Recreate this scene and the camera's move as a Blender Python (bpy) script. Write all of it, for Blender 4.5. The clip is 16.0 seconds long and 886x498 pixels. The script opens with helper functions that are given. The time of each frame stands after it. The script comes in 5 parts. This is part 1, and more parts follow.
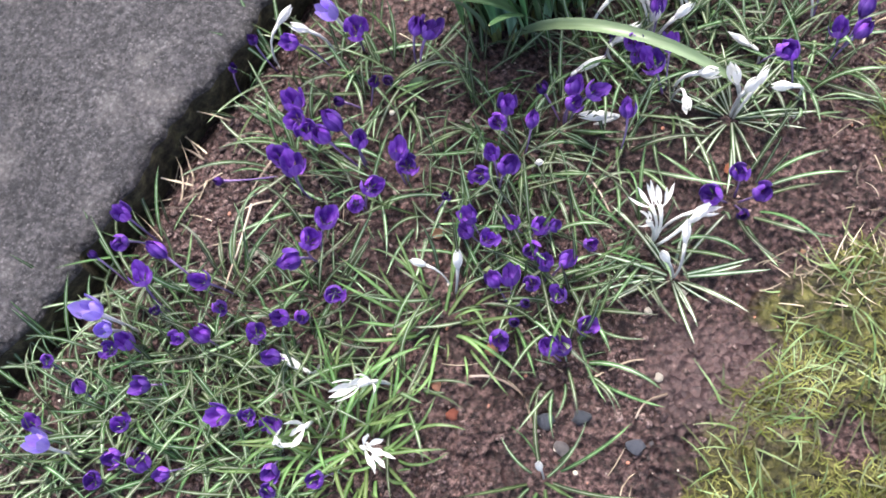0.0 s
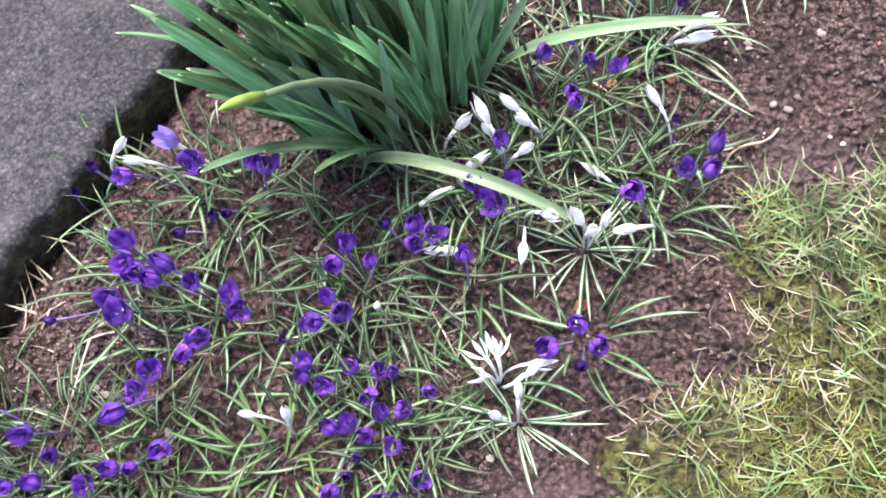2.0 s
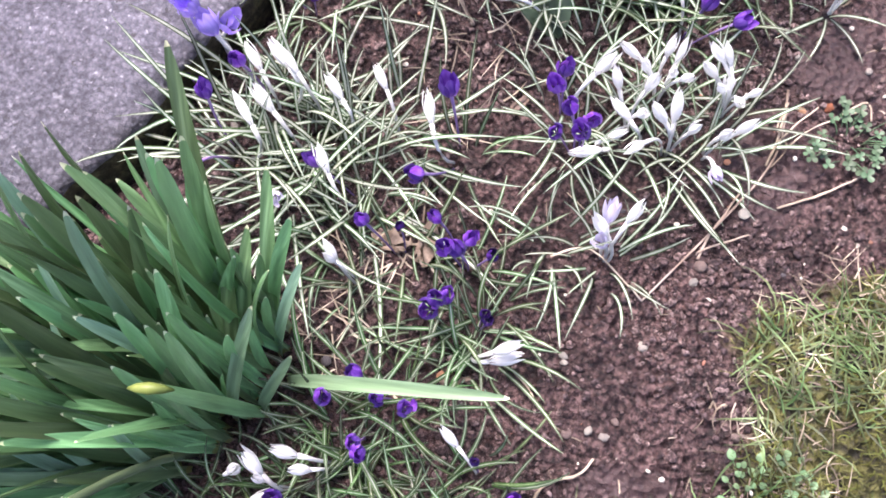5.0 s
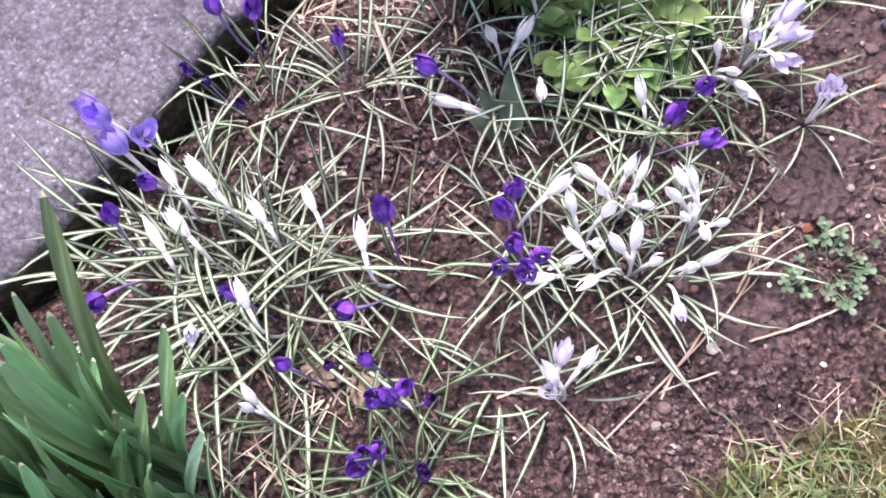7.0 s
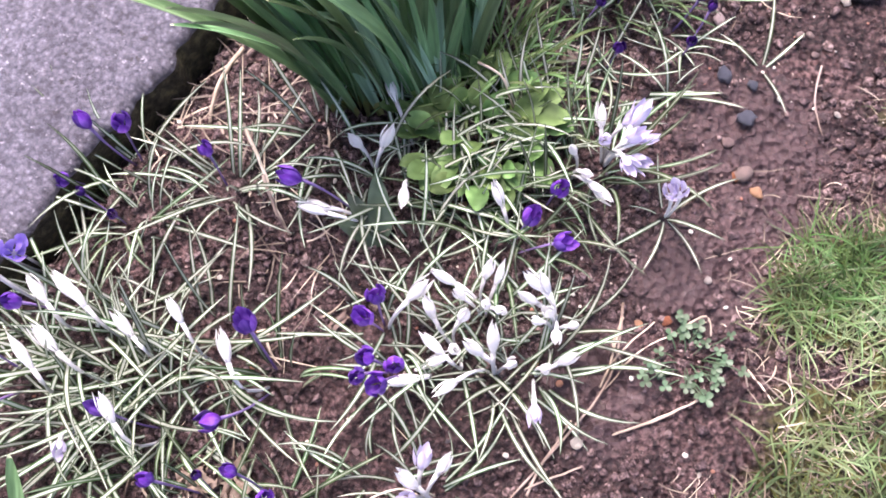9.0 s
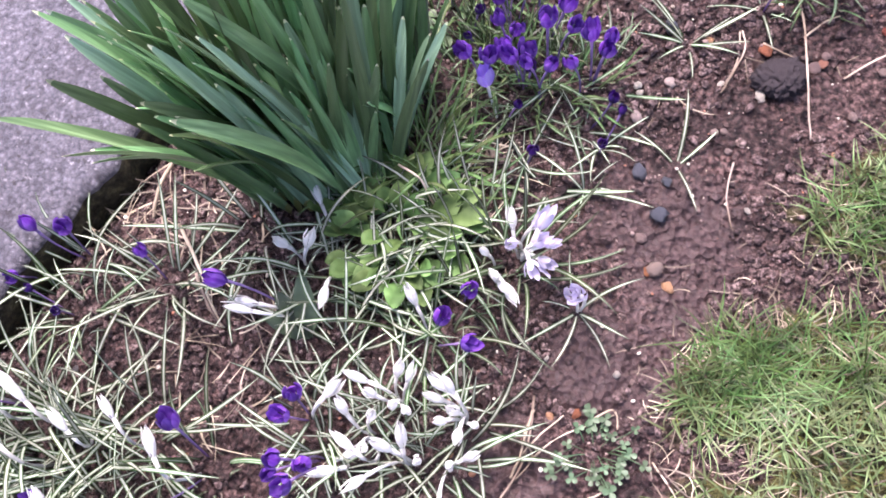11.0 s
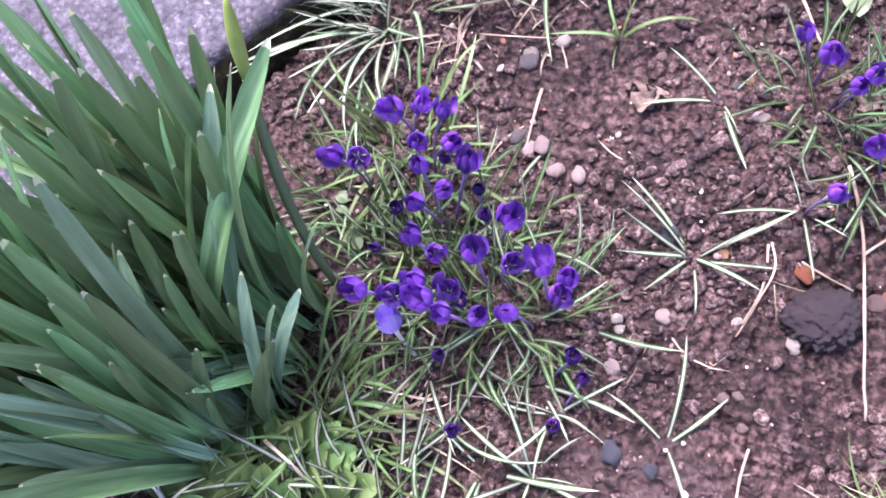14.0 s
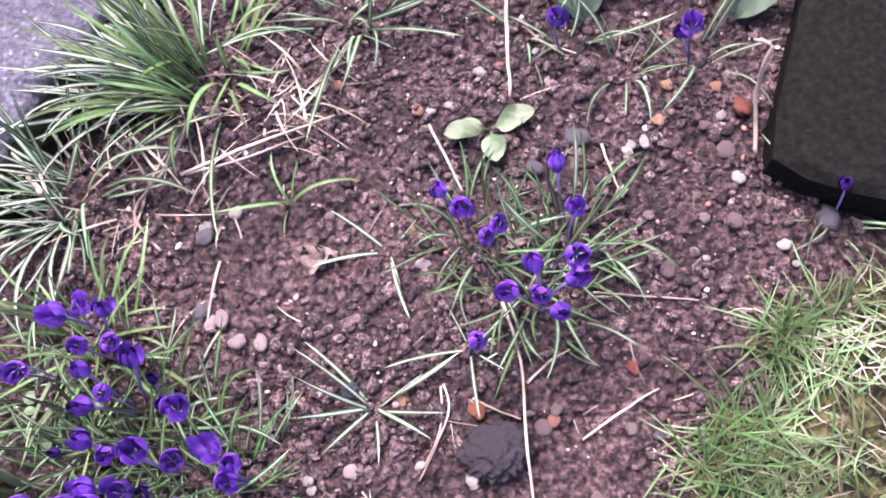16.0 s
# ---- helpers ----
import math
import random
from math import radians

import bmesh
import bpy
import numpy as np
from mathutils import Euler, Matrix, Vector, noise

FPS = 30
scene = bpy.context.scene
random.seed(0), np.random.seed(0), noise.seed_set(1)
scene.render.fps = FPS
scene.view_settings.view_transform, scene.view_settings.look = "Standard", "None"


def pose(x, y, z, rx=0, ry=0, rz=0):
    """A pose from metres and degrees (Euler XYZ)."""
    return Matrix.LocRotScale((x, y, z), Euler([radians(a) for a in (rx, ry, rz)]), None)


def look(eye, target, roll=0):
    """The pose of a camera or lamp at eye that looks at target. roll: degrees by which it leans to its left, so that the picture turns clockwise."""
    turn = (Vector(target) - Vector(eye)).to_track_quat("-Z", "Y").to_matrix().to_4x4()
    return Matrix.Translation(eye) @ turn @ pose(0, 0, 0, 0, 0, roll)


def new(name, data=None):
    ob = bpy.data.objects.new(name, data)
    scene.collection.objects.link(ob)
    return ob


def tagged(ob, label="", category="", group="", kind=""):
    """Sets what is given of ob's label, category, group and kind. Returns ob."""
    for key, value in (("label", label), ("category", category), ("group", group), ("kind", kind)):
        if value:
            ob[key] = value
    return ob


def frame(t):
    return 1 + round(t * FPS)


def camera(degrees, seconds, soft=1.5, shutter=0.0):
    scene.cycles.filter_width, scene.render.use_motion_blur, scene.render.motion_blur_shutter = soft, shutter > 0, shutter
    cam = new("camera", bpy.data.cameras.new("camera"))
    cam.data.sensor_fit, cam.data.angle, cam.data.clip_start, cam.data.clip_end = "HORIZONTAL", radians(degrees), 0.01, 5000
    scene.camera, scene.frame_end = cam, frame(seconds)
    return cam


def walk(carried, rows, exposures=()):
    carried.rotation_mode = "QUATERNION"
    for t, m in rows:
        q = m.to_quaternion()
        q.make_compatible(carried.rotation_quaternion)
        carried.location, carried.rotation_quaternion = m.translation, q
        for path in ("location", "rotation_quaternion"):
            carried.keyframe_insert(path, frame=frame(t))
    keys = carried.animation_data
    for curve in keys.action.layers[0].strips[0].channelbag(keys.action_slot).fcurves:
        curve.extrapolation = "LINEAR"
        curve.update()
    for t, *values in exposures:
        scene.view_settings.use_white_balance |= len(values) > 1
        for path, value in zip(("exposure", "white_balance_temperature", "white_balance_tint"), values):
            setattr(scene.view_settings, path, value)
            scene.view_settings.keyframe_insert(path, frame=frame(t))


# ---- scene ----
cam = camera(51.7, 16.0, 1.7)
PATH = [
    (0, (0.128, 0.324, 1.037), (-0.218, 0.779, -0.88), -22.2),
    (0.5, (0.14, 0.37, 1.029), (-0.163, 0.785, -0.904), -20.7),
    (1, (0.182, 0.428, 1.025), (-0.13, 0.805, -0.914), -23.9),
    (1.5, (0.218, 0.494, 1.029), (-0.105, 0.87, -0.908), -25.0),
    (2, (0.254, 0.56, 1.029), (-0.087, 0.956, -0.901), -25.7),
    (2.5, (0.286, 0.618, 1.033), (-0.052, 1.053, -0.89), -23.2),
    (3, (0.312, 0.693, 1.043), (0.006, 1.141, -0.882), -19.8),
    (3.5, (0.366, 0.763, 1.052), (0.045, 1.237, -0.865), -19.8),
    (3.7, (0.375, 0.799, 1.059), (0.069, 1.265, -0.862), -18.9),
    (5.8, (0.294, 1.041, 0.93), (0.057, 1.431, -1.017), -16.4),
    (6, (0.293, 1.054, 0.922), (0.058, 1.454, -1.023), -15.5),
    (6.5, (0.301, 1.097, 0.913), (0.083, 1.505, -1.033), -13.1),
    (7, (0.34, 1.129, 0.917), (0.095, 1.558, -1.021), -14.9),
    (7.5, (0.369, 1.147, 0.916), (0.119, 1.615, -1.012), -13.8),
    (8, (0.39, 1.17, 0.915), (0.155, 1.658, -1.01), -11.8),
    (8.5, (0.412, 1.197, 0.933), (0.194, 1.685, -0.995), -10.7),
    (9, (0.439, 1.224, 0.951), (0.217, 1.72, -0.974), -11.1),
    (9.2, (0.448, 1.23, 0.956), (0.227, 1.741, -0.965), -10.5),
    (11.3, (0.561, 1.347, 1.018), (0.206, 1.835, -0.889), -22.8),
    (11.5, (0.565, 1.36, 1.017), (0.186, 1.832, -0.889), -25.5),
    (12, (0.574, 1.442, 0.925), (0.27, 1.905, -0.997), -19.8),
    (12.5, (0.554, 1.533, 0.83), (0.266, 1.972, -1.1), -18.8),
    (13, (0.569, 1.614, 0.788), (0.16, 2.01, -1.129), -30.5),
    (13.5, (0.577, 1.666, 0.772), (0.122, 2.056, -1.136), -33.6),
    (14, (0.586, 1.695, 0.776), (0.143, 2.108, -1.13), -31.7),
    (14.5, (0.594, 1.714, 0.788), (0.234, 2.16, -1.128), -25.3),
    (15, (0.649, 1.743, 0.797), (0.32, 2.22, -1.117), -23.9),
    (15.5, (0.704, 1.778, 0.802), (0.436, 2.318, -1.105), -18.8),
    (16, (0.746, 1.803, 0.81), (0.548, 2.409, -1.085), -12.5),
]
EXPOSURES = [(0, 2.36, 6550, 12.5), (2, 2.55, 6450, 14), (3.5, 2.53, 6400, 18), (6, 2.37, 6450, 28), (9, 2.42, 6500, 31), (11.5, 2.38, 6450, 30), (12.5, 2.32, 6650, 31),
             (14, 2.66, 6080, 37), (15, 2.74, 6150, 38), (16, 2.60, 6120, 38)]
walk(cam, [(t, look(eye, target, roll)) for t, eye, target, roll in PATH], EXPOSURES)

# ---- light ----
world = bpy.data.worlds.new("overcast_sky")
scene.world = world
world.use_nodes = True
wn, wl = world.node_tree.nodes, world.node_tree.links
sky = wn.new("ShaderNodeTexSky")
sky.sky_type, sky.sun_disc = "NISHITA", False
SUN_ELEV, SUN_AZ = radians(64), radians(325)
sky.sun_elevation, sky.sun_rotation = SUN_ELEV, SUN_AZ
sky.air_density, sky.dust_density = 1.0, 4.0
wn["Background"].inputs[1].default_value = 0.068
wl.new(sky.outputs[0], wn["Background"].inputs[0])
sun = new("sun", bpy.data.lights.new("sun", "SUN"))
sun.data.energy, sun.data.angle, sun.data.color = 1.5, radians(24), (1.0, 0.97, 0.92)
sun_from = Vector((math.sin(SUN_AZ) * math.cos(SUN_ELEV), math.cos(SUN_AZ) * math.cos(SUN_ELEV), math.sin(SUN_ELEV)))
sun.matrix_world = look(sun_from * 20, (0, 0, 0))

rng = np.random.default_rng(7)
pick = random.Random(11)


# ---- materials ----
def ramp(nt, fac, stops):
    node = nt.nodes.new("ShaderNodeValToRGB")
    els = node.color_ramp.elements
    while len(els) < len(stops):
        els.new(0.5)
    for el, (p, c) in zip(els, stops):
        el.position, el.color = p, (*c, 1)
    nt.links.new(fac, node.inputs[0])
    return node.outputs[0]


def tex(nt, scale, detail=4.0, rough=0.6, coord="Object", stretch=None, kind="ShaderNodeTexNoise"):
    co = nt.nodes.new("ShaderNodeTexCoord")
    out = co.outputs[coord]
    if stretch:
        mp = nt.nodes.new("ShaderNodeMapping")
        mp.inputs["Scale"].default_value = stretch
        nt.links.new(out, mp.inputs[0])
        out = mp.outputs[0]
    node = nt.nodes.new(kind)
    node.inputs["Scale"].default_value = scale
    if kind == "ShaderNodeTexNoise":
        node.inputs["Detail"].default_value, node.inputs["Roughness"].default_value = detail, rough
    nt.links.new(out, node.inputs["Vector"])
    return node.outputs[0]


def mix(nt, fac, a, b, mode="MIX"):
    node = nt.nodes.new("ShaderNodeMix")
    node.data_type, node.blend_type = "RGBA", mode
    for value, socket in ((fac, node.inputs[0]), (a, node.inputs[6]), (b, node.inputs[7])):
        if isinstance(value, (int, float)):
            socket.default_value = value
        elif isinstance(value, tuple):
            socket.default_value = (*value, 1)
        else:
            nt.links.new(value, socket)
    return node.outputs[2]


def vary(nt, colour, source="object", hue=0.02, val=0.35):
    """Shift hue and value by a random number for each object or island."""
    if source == "object":
        r = nt.nodes.new("ShaderNodeObjectInfo").outputs["Random"]
    else:
        r = nt.nodes.new("ShaderNodeNewGeometry").outputs["Random Per Island"]
    hsv = nt.nodes.new("ShaderNodeHueSaturation")
    for k, (lo, hi) in (("Hue", (0.5 - hue, 0.5 + hue)), ("Value", (1 - val, 1 + val))):
        mr = nt.nodes.new("ShaderNodeMapRange")
        mr.inputs[3].default_value, mr.inputs[4].default_value = lo, hi
        nt.links.new(r, mr.inputs[0])
        nt.links.new(mr.outputs[0], hsv.inputs[k])
    if isinstance(colour, tuple):
        hsv.inputs["Color"].default_value = (*colour, 1)
    else:
        nt.links.new(colour, hsv.inputs["Color"])
    return hsv.outputs[0]


def bump(nt, height, dist, strength=1.0, normal=None):
    b = nt.nodes.new("ShaderNodeBump")
    b.inputs["Strength"].default_value, b.inputs["Distance"].default_value = strength, dist
    nt.links.new(height, b.inputs["Height"])
    if normal:
        nt.links.new(normal, b.inputs["Normal"])
    return b.outputs[0]


def material(name, build, rough=0.6, spec=0.4, thin=0.0):
    """build(nt) gives a colour, and, if wanted, a normal and a roughness; thin: share of light let through."""
    m = bpy.data.materials.new(name)
    m.use_nodes = True
    nt = m.node_tree
    bsdf = nt.nodes["Principled BSDF"]
    bsdf.inputs["Roughness"].default_value = rough
    bsdf.inputs["Specular IOR Level"].default_value = spec
    got = build(nt)
    got = got if isinstance(got, list) else [got]
    if isinstance(got[0], tuple):
        bsdf.inputs["Base Color"].default_value = (*got[0], 1)
    else:
        nt.links.new(got[0], bsdf.inputs["Base Color"])
    if len(got) > 1 and got[1]:
        nt.links.new(got[1], bsdf.inputs["Normal"])
    if len(got) > 2:
        nt.links.new(got[2], bsdf.inputs["Roughness"])
    if thin:
        tr = nt.nodes.new("ShaderNodeBsdfTranslucent")
        if isinstance(got[0], tuple):
            tr.inputs[0].default_value = (*got[0], 1)
        else:
            nt.links.new(got[0], tr.inputs[0])
        mx = nt.nodes.new("ShaderNodeMixShader")
        mx.inputs[0].default_value = thin
        nt.links.new(bsdf.outputs[0], mx.inputs[1])
        nt.links.new(tr.outputs[0], mx.inputs[2])
        nt.links.new(mx.outputs[0], nt.nodes["Material Output"].inputs[0])
    return m


def soil_look(nt):
    grain = tex(nt, 160, 6, 0.7)
    patch = tex(nt, 9, 5, 0.6)
    c1 = ramp(nt, grain, [(0.39, (0.010, 0.0050, 0.0049)), (0.5, (0.060, 0.0345, 0.0328)), (0.61, (0.178, 0.117, 0.111))])
    c2 = ramp(nt, patch, [(0.40, (0.5, 0.45, 0.45)), (0.60, (1.2, 1.14, 1.12))])
    col = mix(nt, 1.0, c1, c2, "MULTIPLY")
    mossy = ramp(nt, tex(nt, 70, 4), [(0.38, (0.018, 0.015, 0.006)), (0.5, (0.056, 0.053, 0.015)), (0.64, (0.13, 0.125, 0.036))])
    at = nt.nodes.new("ShaderNodeAttribute")
    at.attribute_name = "lawn"
    col = mix(nt, at.outputs["Fac"], col, mossy)
    n = bump(nt, tex(nt, 320, 5, 0.7), 0.004)
    n = bump(nt, tex(nt, 70, 4, 0.6), 0.008, 1.0, n)
    n = bump(nt, tex(nt, 95, kind="ShaderNodeTexVoronoi"), 0.012, 1.0, n)
    wet = ramp(nt, tex(nt, 14, 3), [(0.35, (0.36,) * 3), (0.65, (0.75,) * 3)])
    washed = nt.nodes.new("ShaderNodeAttribute")
    washed.attribute_name = "mud"
    # Smooth mud is paler: the sky's reflection is put into its colour.
    col = mix(nt, washed.outputs["Fac"], col, mix(nt, 0.6, col, (0.115, 0.076, 0.076)))
    return [col, n, mix(nt, washed.outputs["Fac"], wet, (0.34, 0.34, 0.34))]


def clod_look(nt):
    grain = tex(nt, 260, 5, 0.7)
    c1 = ramp(nt, grain, [(0.40, (0.026, 0.0145, 0.014)), (0.5, (0.098, 0.061, 0.058)), (0.61, (0.260, 0.184, 0.178))])
    return [vary(nt, c1, "island", 0.02, 0.65), bump(nt, grain, 0.005)]


def slab_look(nt):
    """Exposed aggregate, paler and more lilac further along the path."""
    grit = tex(nt, 105, 8, 0.82)
    fleck = tex(nt, 240, 3, 0.7)
    blotch = tex(nt, 11, 6, 0.65)
    dark = ramp(nt, grit, [(0.38, (0.015, 0.014, 0.0155)), (0.5, (0.050, 0.047, 0.050)), (0.62, (0.120, 0.113, 0.119))])
    dark = mix(nt, ramp(nt, fleck, [(0.57, (0, 0, 0)), (0.66, (1, 1, 1))]), dark, (0.165, 0.154, 0.160))
    patch = tex(nt, 6, 6, 0.7)
    dark = mix(nt, ramp(nt, patch, [(0.54, (0, 0, 0)), (0.74, (1, 1, 1))]), dark, mix(nt, 0.5, dark, (0.36, 0.34, 0.33)))
    pale = ramp(nt, grit, [(0.4, (0.096, 0.092, 0.110)), (0.5, (0.165, 0.159, 0.188)), (0.62, (0.275, 0.266, 0.302))])
    pits = tex(nt, 75, 3, 0.6)
    pale = mix(nt, ramp(nt, pits, [(0.30, (1, 1, 1)), (0.36, (0, 0, 0))]), pale, (0.09, 0.085, 0.09))
    pale = mix(nt, ramp(nt, tex(nt, 130, 2), [(0.64, (0, 0, 0)), (0.72, (1, 1, 1))]), pale, (0.42, 0.41, 0.44))
    co = nt.nodes.new("ShaderNodeTexCoord")
    sep = nt.nodes.new("ShaderNodeSeparateXYZ")
    nt.links.new(co.outputs["Object"], sep.inputs[0])
    paling = nt.nodes.new("ShaderNodeMapRange")
    paling.inputs[1].default_value, paling.inputs[2].default_value = 0.95, 1.30
    nt.links.new(sep.outputs[1], paling.inputs[0])
    base = mix(nt, paling.outputs[0], dark, pale)
    base = mix(nt, 1.0, base, ramp(nt, blotch, [(0.3, (0.7, 0.67, 0.69)), (0.7, (1.2, 1.2, 1.22))]), "MULTIPLY")
    chips = tex(nt, 150, kind="ShaderNodeTexVoronoi")
    base = mix(nt, 0.5, base, ramp(nt, chips, [(0.15, (1.45, 1.45, 1.45)), (0.60, (0.55, 0.55, 0.56))]), "MULTIPLY")
    n = bump(nt, chips, 0.003, 0.8, bump(nt, grit, 0.006, 1.0))
    rough = ramp(nt, blotch, [(0.35, (0.40,) * 3), (0.7, (0.62,) * 3)])
    return [base, n, rough]


def slab_side_look(nt):
    a = ramp(nt, tex(nt, 60, 5, 0.7), [(0.3, (0.020, 0.017, 0.011)), (0.5, (0.066, 0.057, 0.036)), (0.66, (0.15, 0.135, 0.07))])
    return [a, bump(nt, tex(nt, 90, 5, 0.7), 0.008)]


def stone_look(dark, mid, light):
    def build(nt):
        c = ramp(nt, tex(nt, 130, 5, 0.65), [(0.3, dark), (0.5, mid), (0.75, light)])
        return [vary(nt, c, "object", 0.015, 0.2), bump(nt, tex(nt, 200, 4), 0.002)]
    return build


def petal_look(dark, mid, light, spread=0.4):
    """Veins run up the petal; the throat at the base is paler."""
    def build(nt):
        veins = tex(nt, 90, 3, 0.6, "Object", (1.0, 1.0, 0.12))
        c = ramp(nt, veins, [(0.3, dark), (0.5, mid), (0.72, light)])
        return [vary(nt, c, "object", 0.012, spread), bump(nt, veins, 0.001)]
    return build


def leaf_look(dark, mid, light, hue=0.02, val=0.3, source="object", streaks=False):
    def build(nt):
        lines = tex(nt, 130, 3, 0.6, "Object", (0.05, 1.0, 0.05)) if streaks else tex(nt, 18, 3, 0.5)
        a, b = (0.18, 0.84) if streaks else (0.36, 0.66)
        c = ramp(nt, lines, [(a, dark), (0.5, mid), (b, light)])
        fine = tex(nt, 400, 2, 0.5, "Object", (0.06, 1.0, 0.06))
        return [vary(nt, c, source, hue, val), bump(nt, fine, 0.0004, 0.5)]
    return build


MAT_SOIL = material("damp_soil", soil_look, 0.7, 0.35)
MAT_CLOD = material("soil_crumb", clod_look, 0.55, 0.4)
MAT_SLAB = material("concrete_aggregate", slab_look, 0.5, 0.45)
MAT_SIDE = material("mossy_concrete_side", slab_side_look, 0.8, 0.2)
MAT_DARK = material("near_black_stone", stone_look((0.003, 0.003, 0.0024), (0.0062, 0.0062, 0.005), (0.013, 0.013, 0.0105)), 0.8, 0.06)
STONES = {
    "cream": material("cream_stone", stone_look((0.315, 0.28, 0.231), (0.51, 0.459, 0.391), (0.712, 0.665, 0.589)), 0.45),
    "pink": material("pink_stone", stone_look((0.12, 0.078, 0.07), (0.25, 0.178, 0.16), (0.42, 0.32, 0.29)), 0.5),
    "blush": material("blush_stone", stone_look((0.28, 0.20, 0.185), (0.46, 0.355, 0.33), (0.60, 0.50, 0.47)), 0.5),
    "brick": material("brick_shard", stone_look((0.165, 0.0468, 0.0248), (0.302, 0.0936, 0.0504), (0.468, 0.187, 0.111)), 0.7),
    "orange": material("terracotta_shard", stone_look((0.303, 0.143, 0.0825), (0.475, 0.238, 0.144), (0.629, 0.383, 0.255)), 0.6),
    "grey": material("grey_stone", stone_look((0.0715, 0.0633, 0.066), (0.144, 0.13, 0.133), (0.255, 0.238, 0.238)), 0.5),
    "slate": material("slate_chip", stone_look((0.0396, 0.0437, 0.0528), (0.0922, 0.0995, 0.122), (0.197, 0.207, 0.243)), 0.4),
    "coal": material("dark_lump", stone_look((0.0196, 0.016, 0.0188), (0.0718, 0.0595, 0.0665), (0.201, 0.173, 0.183)), 0.9, 0.15),
}
PETALS = {
    "p": material("petal_purple", petal_look((0.057, 0.0132, 0.168), (0.148, 0.0426, 0.377), (0.36, 0.18, 0.66)), 0.5, 0.3, 0.25),
    "d": material("petal_faded", petal_look((0.0168, 0.0048, 0.054), (0.0426, 0.0115, 0.131), (0.1, 0.035, 0.27)), 0.5, 0.3, 0.2),
    "l": material("petal_lilac", petal_look((0.26, 0.17, 0.62), (0.38, 0.27, 0.76), (0.55, 0.44, 0.85)), 0.5, 0.3, 0.25),
    "w": material("petal_white", petal_look((0.83, 0.83, 0.81), (0.89, 0.89, 0.87), (0.93, 0.93, 0.91), 0.05), 0.45, 0.3, 0.25),
    "v": material("petal_white_violet", petal_look((0.421, 0.343, 0.667), (0.701, 0.67, 0.783), (0.828, 0.819, 0.846), 0.05), 0.45, 0.3, 0.25),
}
PETALS["b"] = PETALS["w"]
MAT_TUBE = material("flower_tube", leaf_look((0.62, 0.62, 0.60), (0.72, 0.72, 0.70), (0.80, 0.80, 0.78)), 0.5, 0.3, 0.15)
MAT_TUBE_VIOLET = material("violet_flower_tube", leaf_look((0.16, 0.09, 0.28), (0.24, 0.15, 0.38), (0.36, 0.26, 0.50)), 0.5, 0.3, 0.15)
MAT_LEAF = material("crocus_leaf_green", leaf_look((0.0153, 0.0346, 0.00945), (0.0403, 0.0834, 0.0237), (0.104, 0.187, 0.0596), 0.03, 0.5), 0.45, 0.4, 0.1)
MAT_RIB = material("crocus_leaf_rib", leaf_look((0.139, 0.172, 0.118), (0.249, 0.292, 0.217), (0.436, 0.479, 0.393), 0.03, 0.3), 0.5, 0.3, 0.15)
MAT_FRESH = material("fresh_leaf_green", leaf_look((0.0422, 0.0898, 0.0185), (0.096, 0.188, 0.0445), (0.197, 0.335, 0.0984), 0.025, 0.35), 0.45, 0.4, 0.12)
MAT_FRESH_RIB = material("fresh_leaf_rib", leaf_look((0.107, 0.163, 0.0731), (0.19, 0.266, 0.136), (0.339, 0.42, 0.258), 0.025, 0.3), 0.45, 0.45, 0.25)
MAT_SILVER = material("crocus_leaf_silver", leaf_look((0.252, 0.29, 0.221), (0.428, 0.477, 0.386), (0.615, 0.653, 0.567), 0.03, 0.25), 0.45, 0.35, 0.15)
MAT_DAFF = material("daffodil_leaf", leaf_look((0.0389, 0.0867, 0.0355), (0.163, 0.306, 0.134), (0.474, 0.755, 0.393), 0.03, 0.6, streaks=True), 0.32, 0.6, 0.16)
MAT_DAFF_BLUE = material("daffodil_leaf_blue", leaf_look((0.0674, 0.124, 0.076), (0.208, 0.356, 0.224), (0.487, 0.751, 0.508), 0.025, 0.4, streaks=True), 0.36, 0.55, 0.15)
MAT_DAFF_PALE = material("daffodil_leaf_pale", leaf_look((0.0857, 0.131, 0.0655), (0.181, 0.264, 0.143), (0.334, 0.456, 0.274), streaks=True), 0.4, 0.5, 0.2)
MAT_GREYLEAF = material("grey_green_leaf", leaf_look((0.0432, 0.072, 0.0408), (0.0896, 0.134, 0.08), (0.172, 0.238, 0.152)), 0.4, 0.5, 0.2)
# Pale tips, brightened in the colour for the light they catch.
MAT_TIP = material("leaf_tip_glint", leaf_look((0.62, 0.66, 0.40), (0.72, 0.75, 0.50), (0.80, 0.80, 0.62)), 0.45)
MAT_SHEATH = material("pale_leaf_base", leaf_look((0.20, 0.22, 0.07), (0.30, 0.32, 0.12), (0.42, 0.43, 0.20)), 0.45, 0.4, 0.1)
MAT_BUD = material("daffodil_bud", leaf_look((0.117, 0.178, 0.0378), (0.222, 0.302, 0.0632), (0.345, 0.43, 0.116)), 0.45, 0.4, 0.15)
MAT_BROAD = material("broad_leaf", leaf_look((0.0464, 0.093, 0.0265), (0.127, 0.228, 0.0709), (0.28, 0.445, 0.168), 0.02, 0.35), 0.62, 0.2, 0.12)
MAT_BROAD_PALE = material("broad_leaf_pale", leaf_look((0.072, 0.106, 0.0495), (0.149, 0.205, 0.104), (0.257, 0.324, 0.191), 0.015, 0.2), 0.5, 0.4, 0.2)
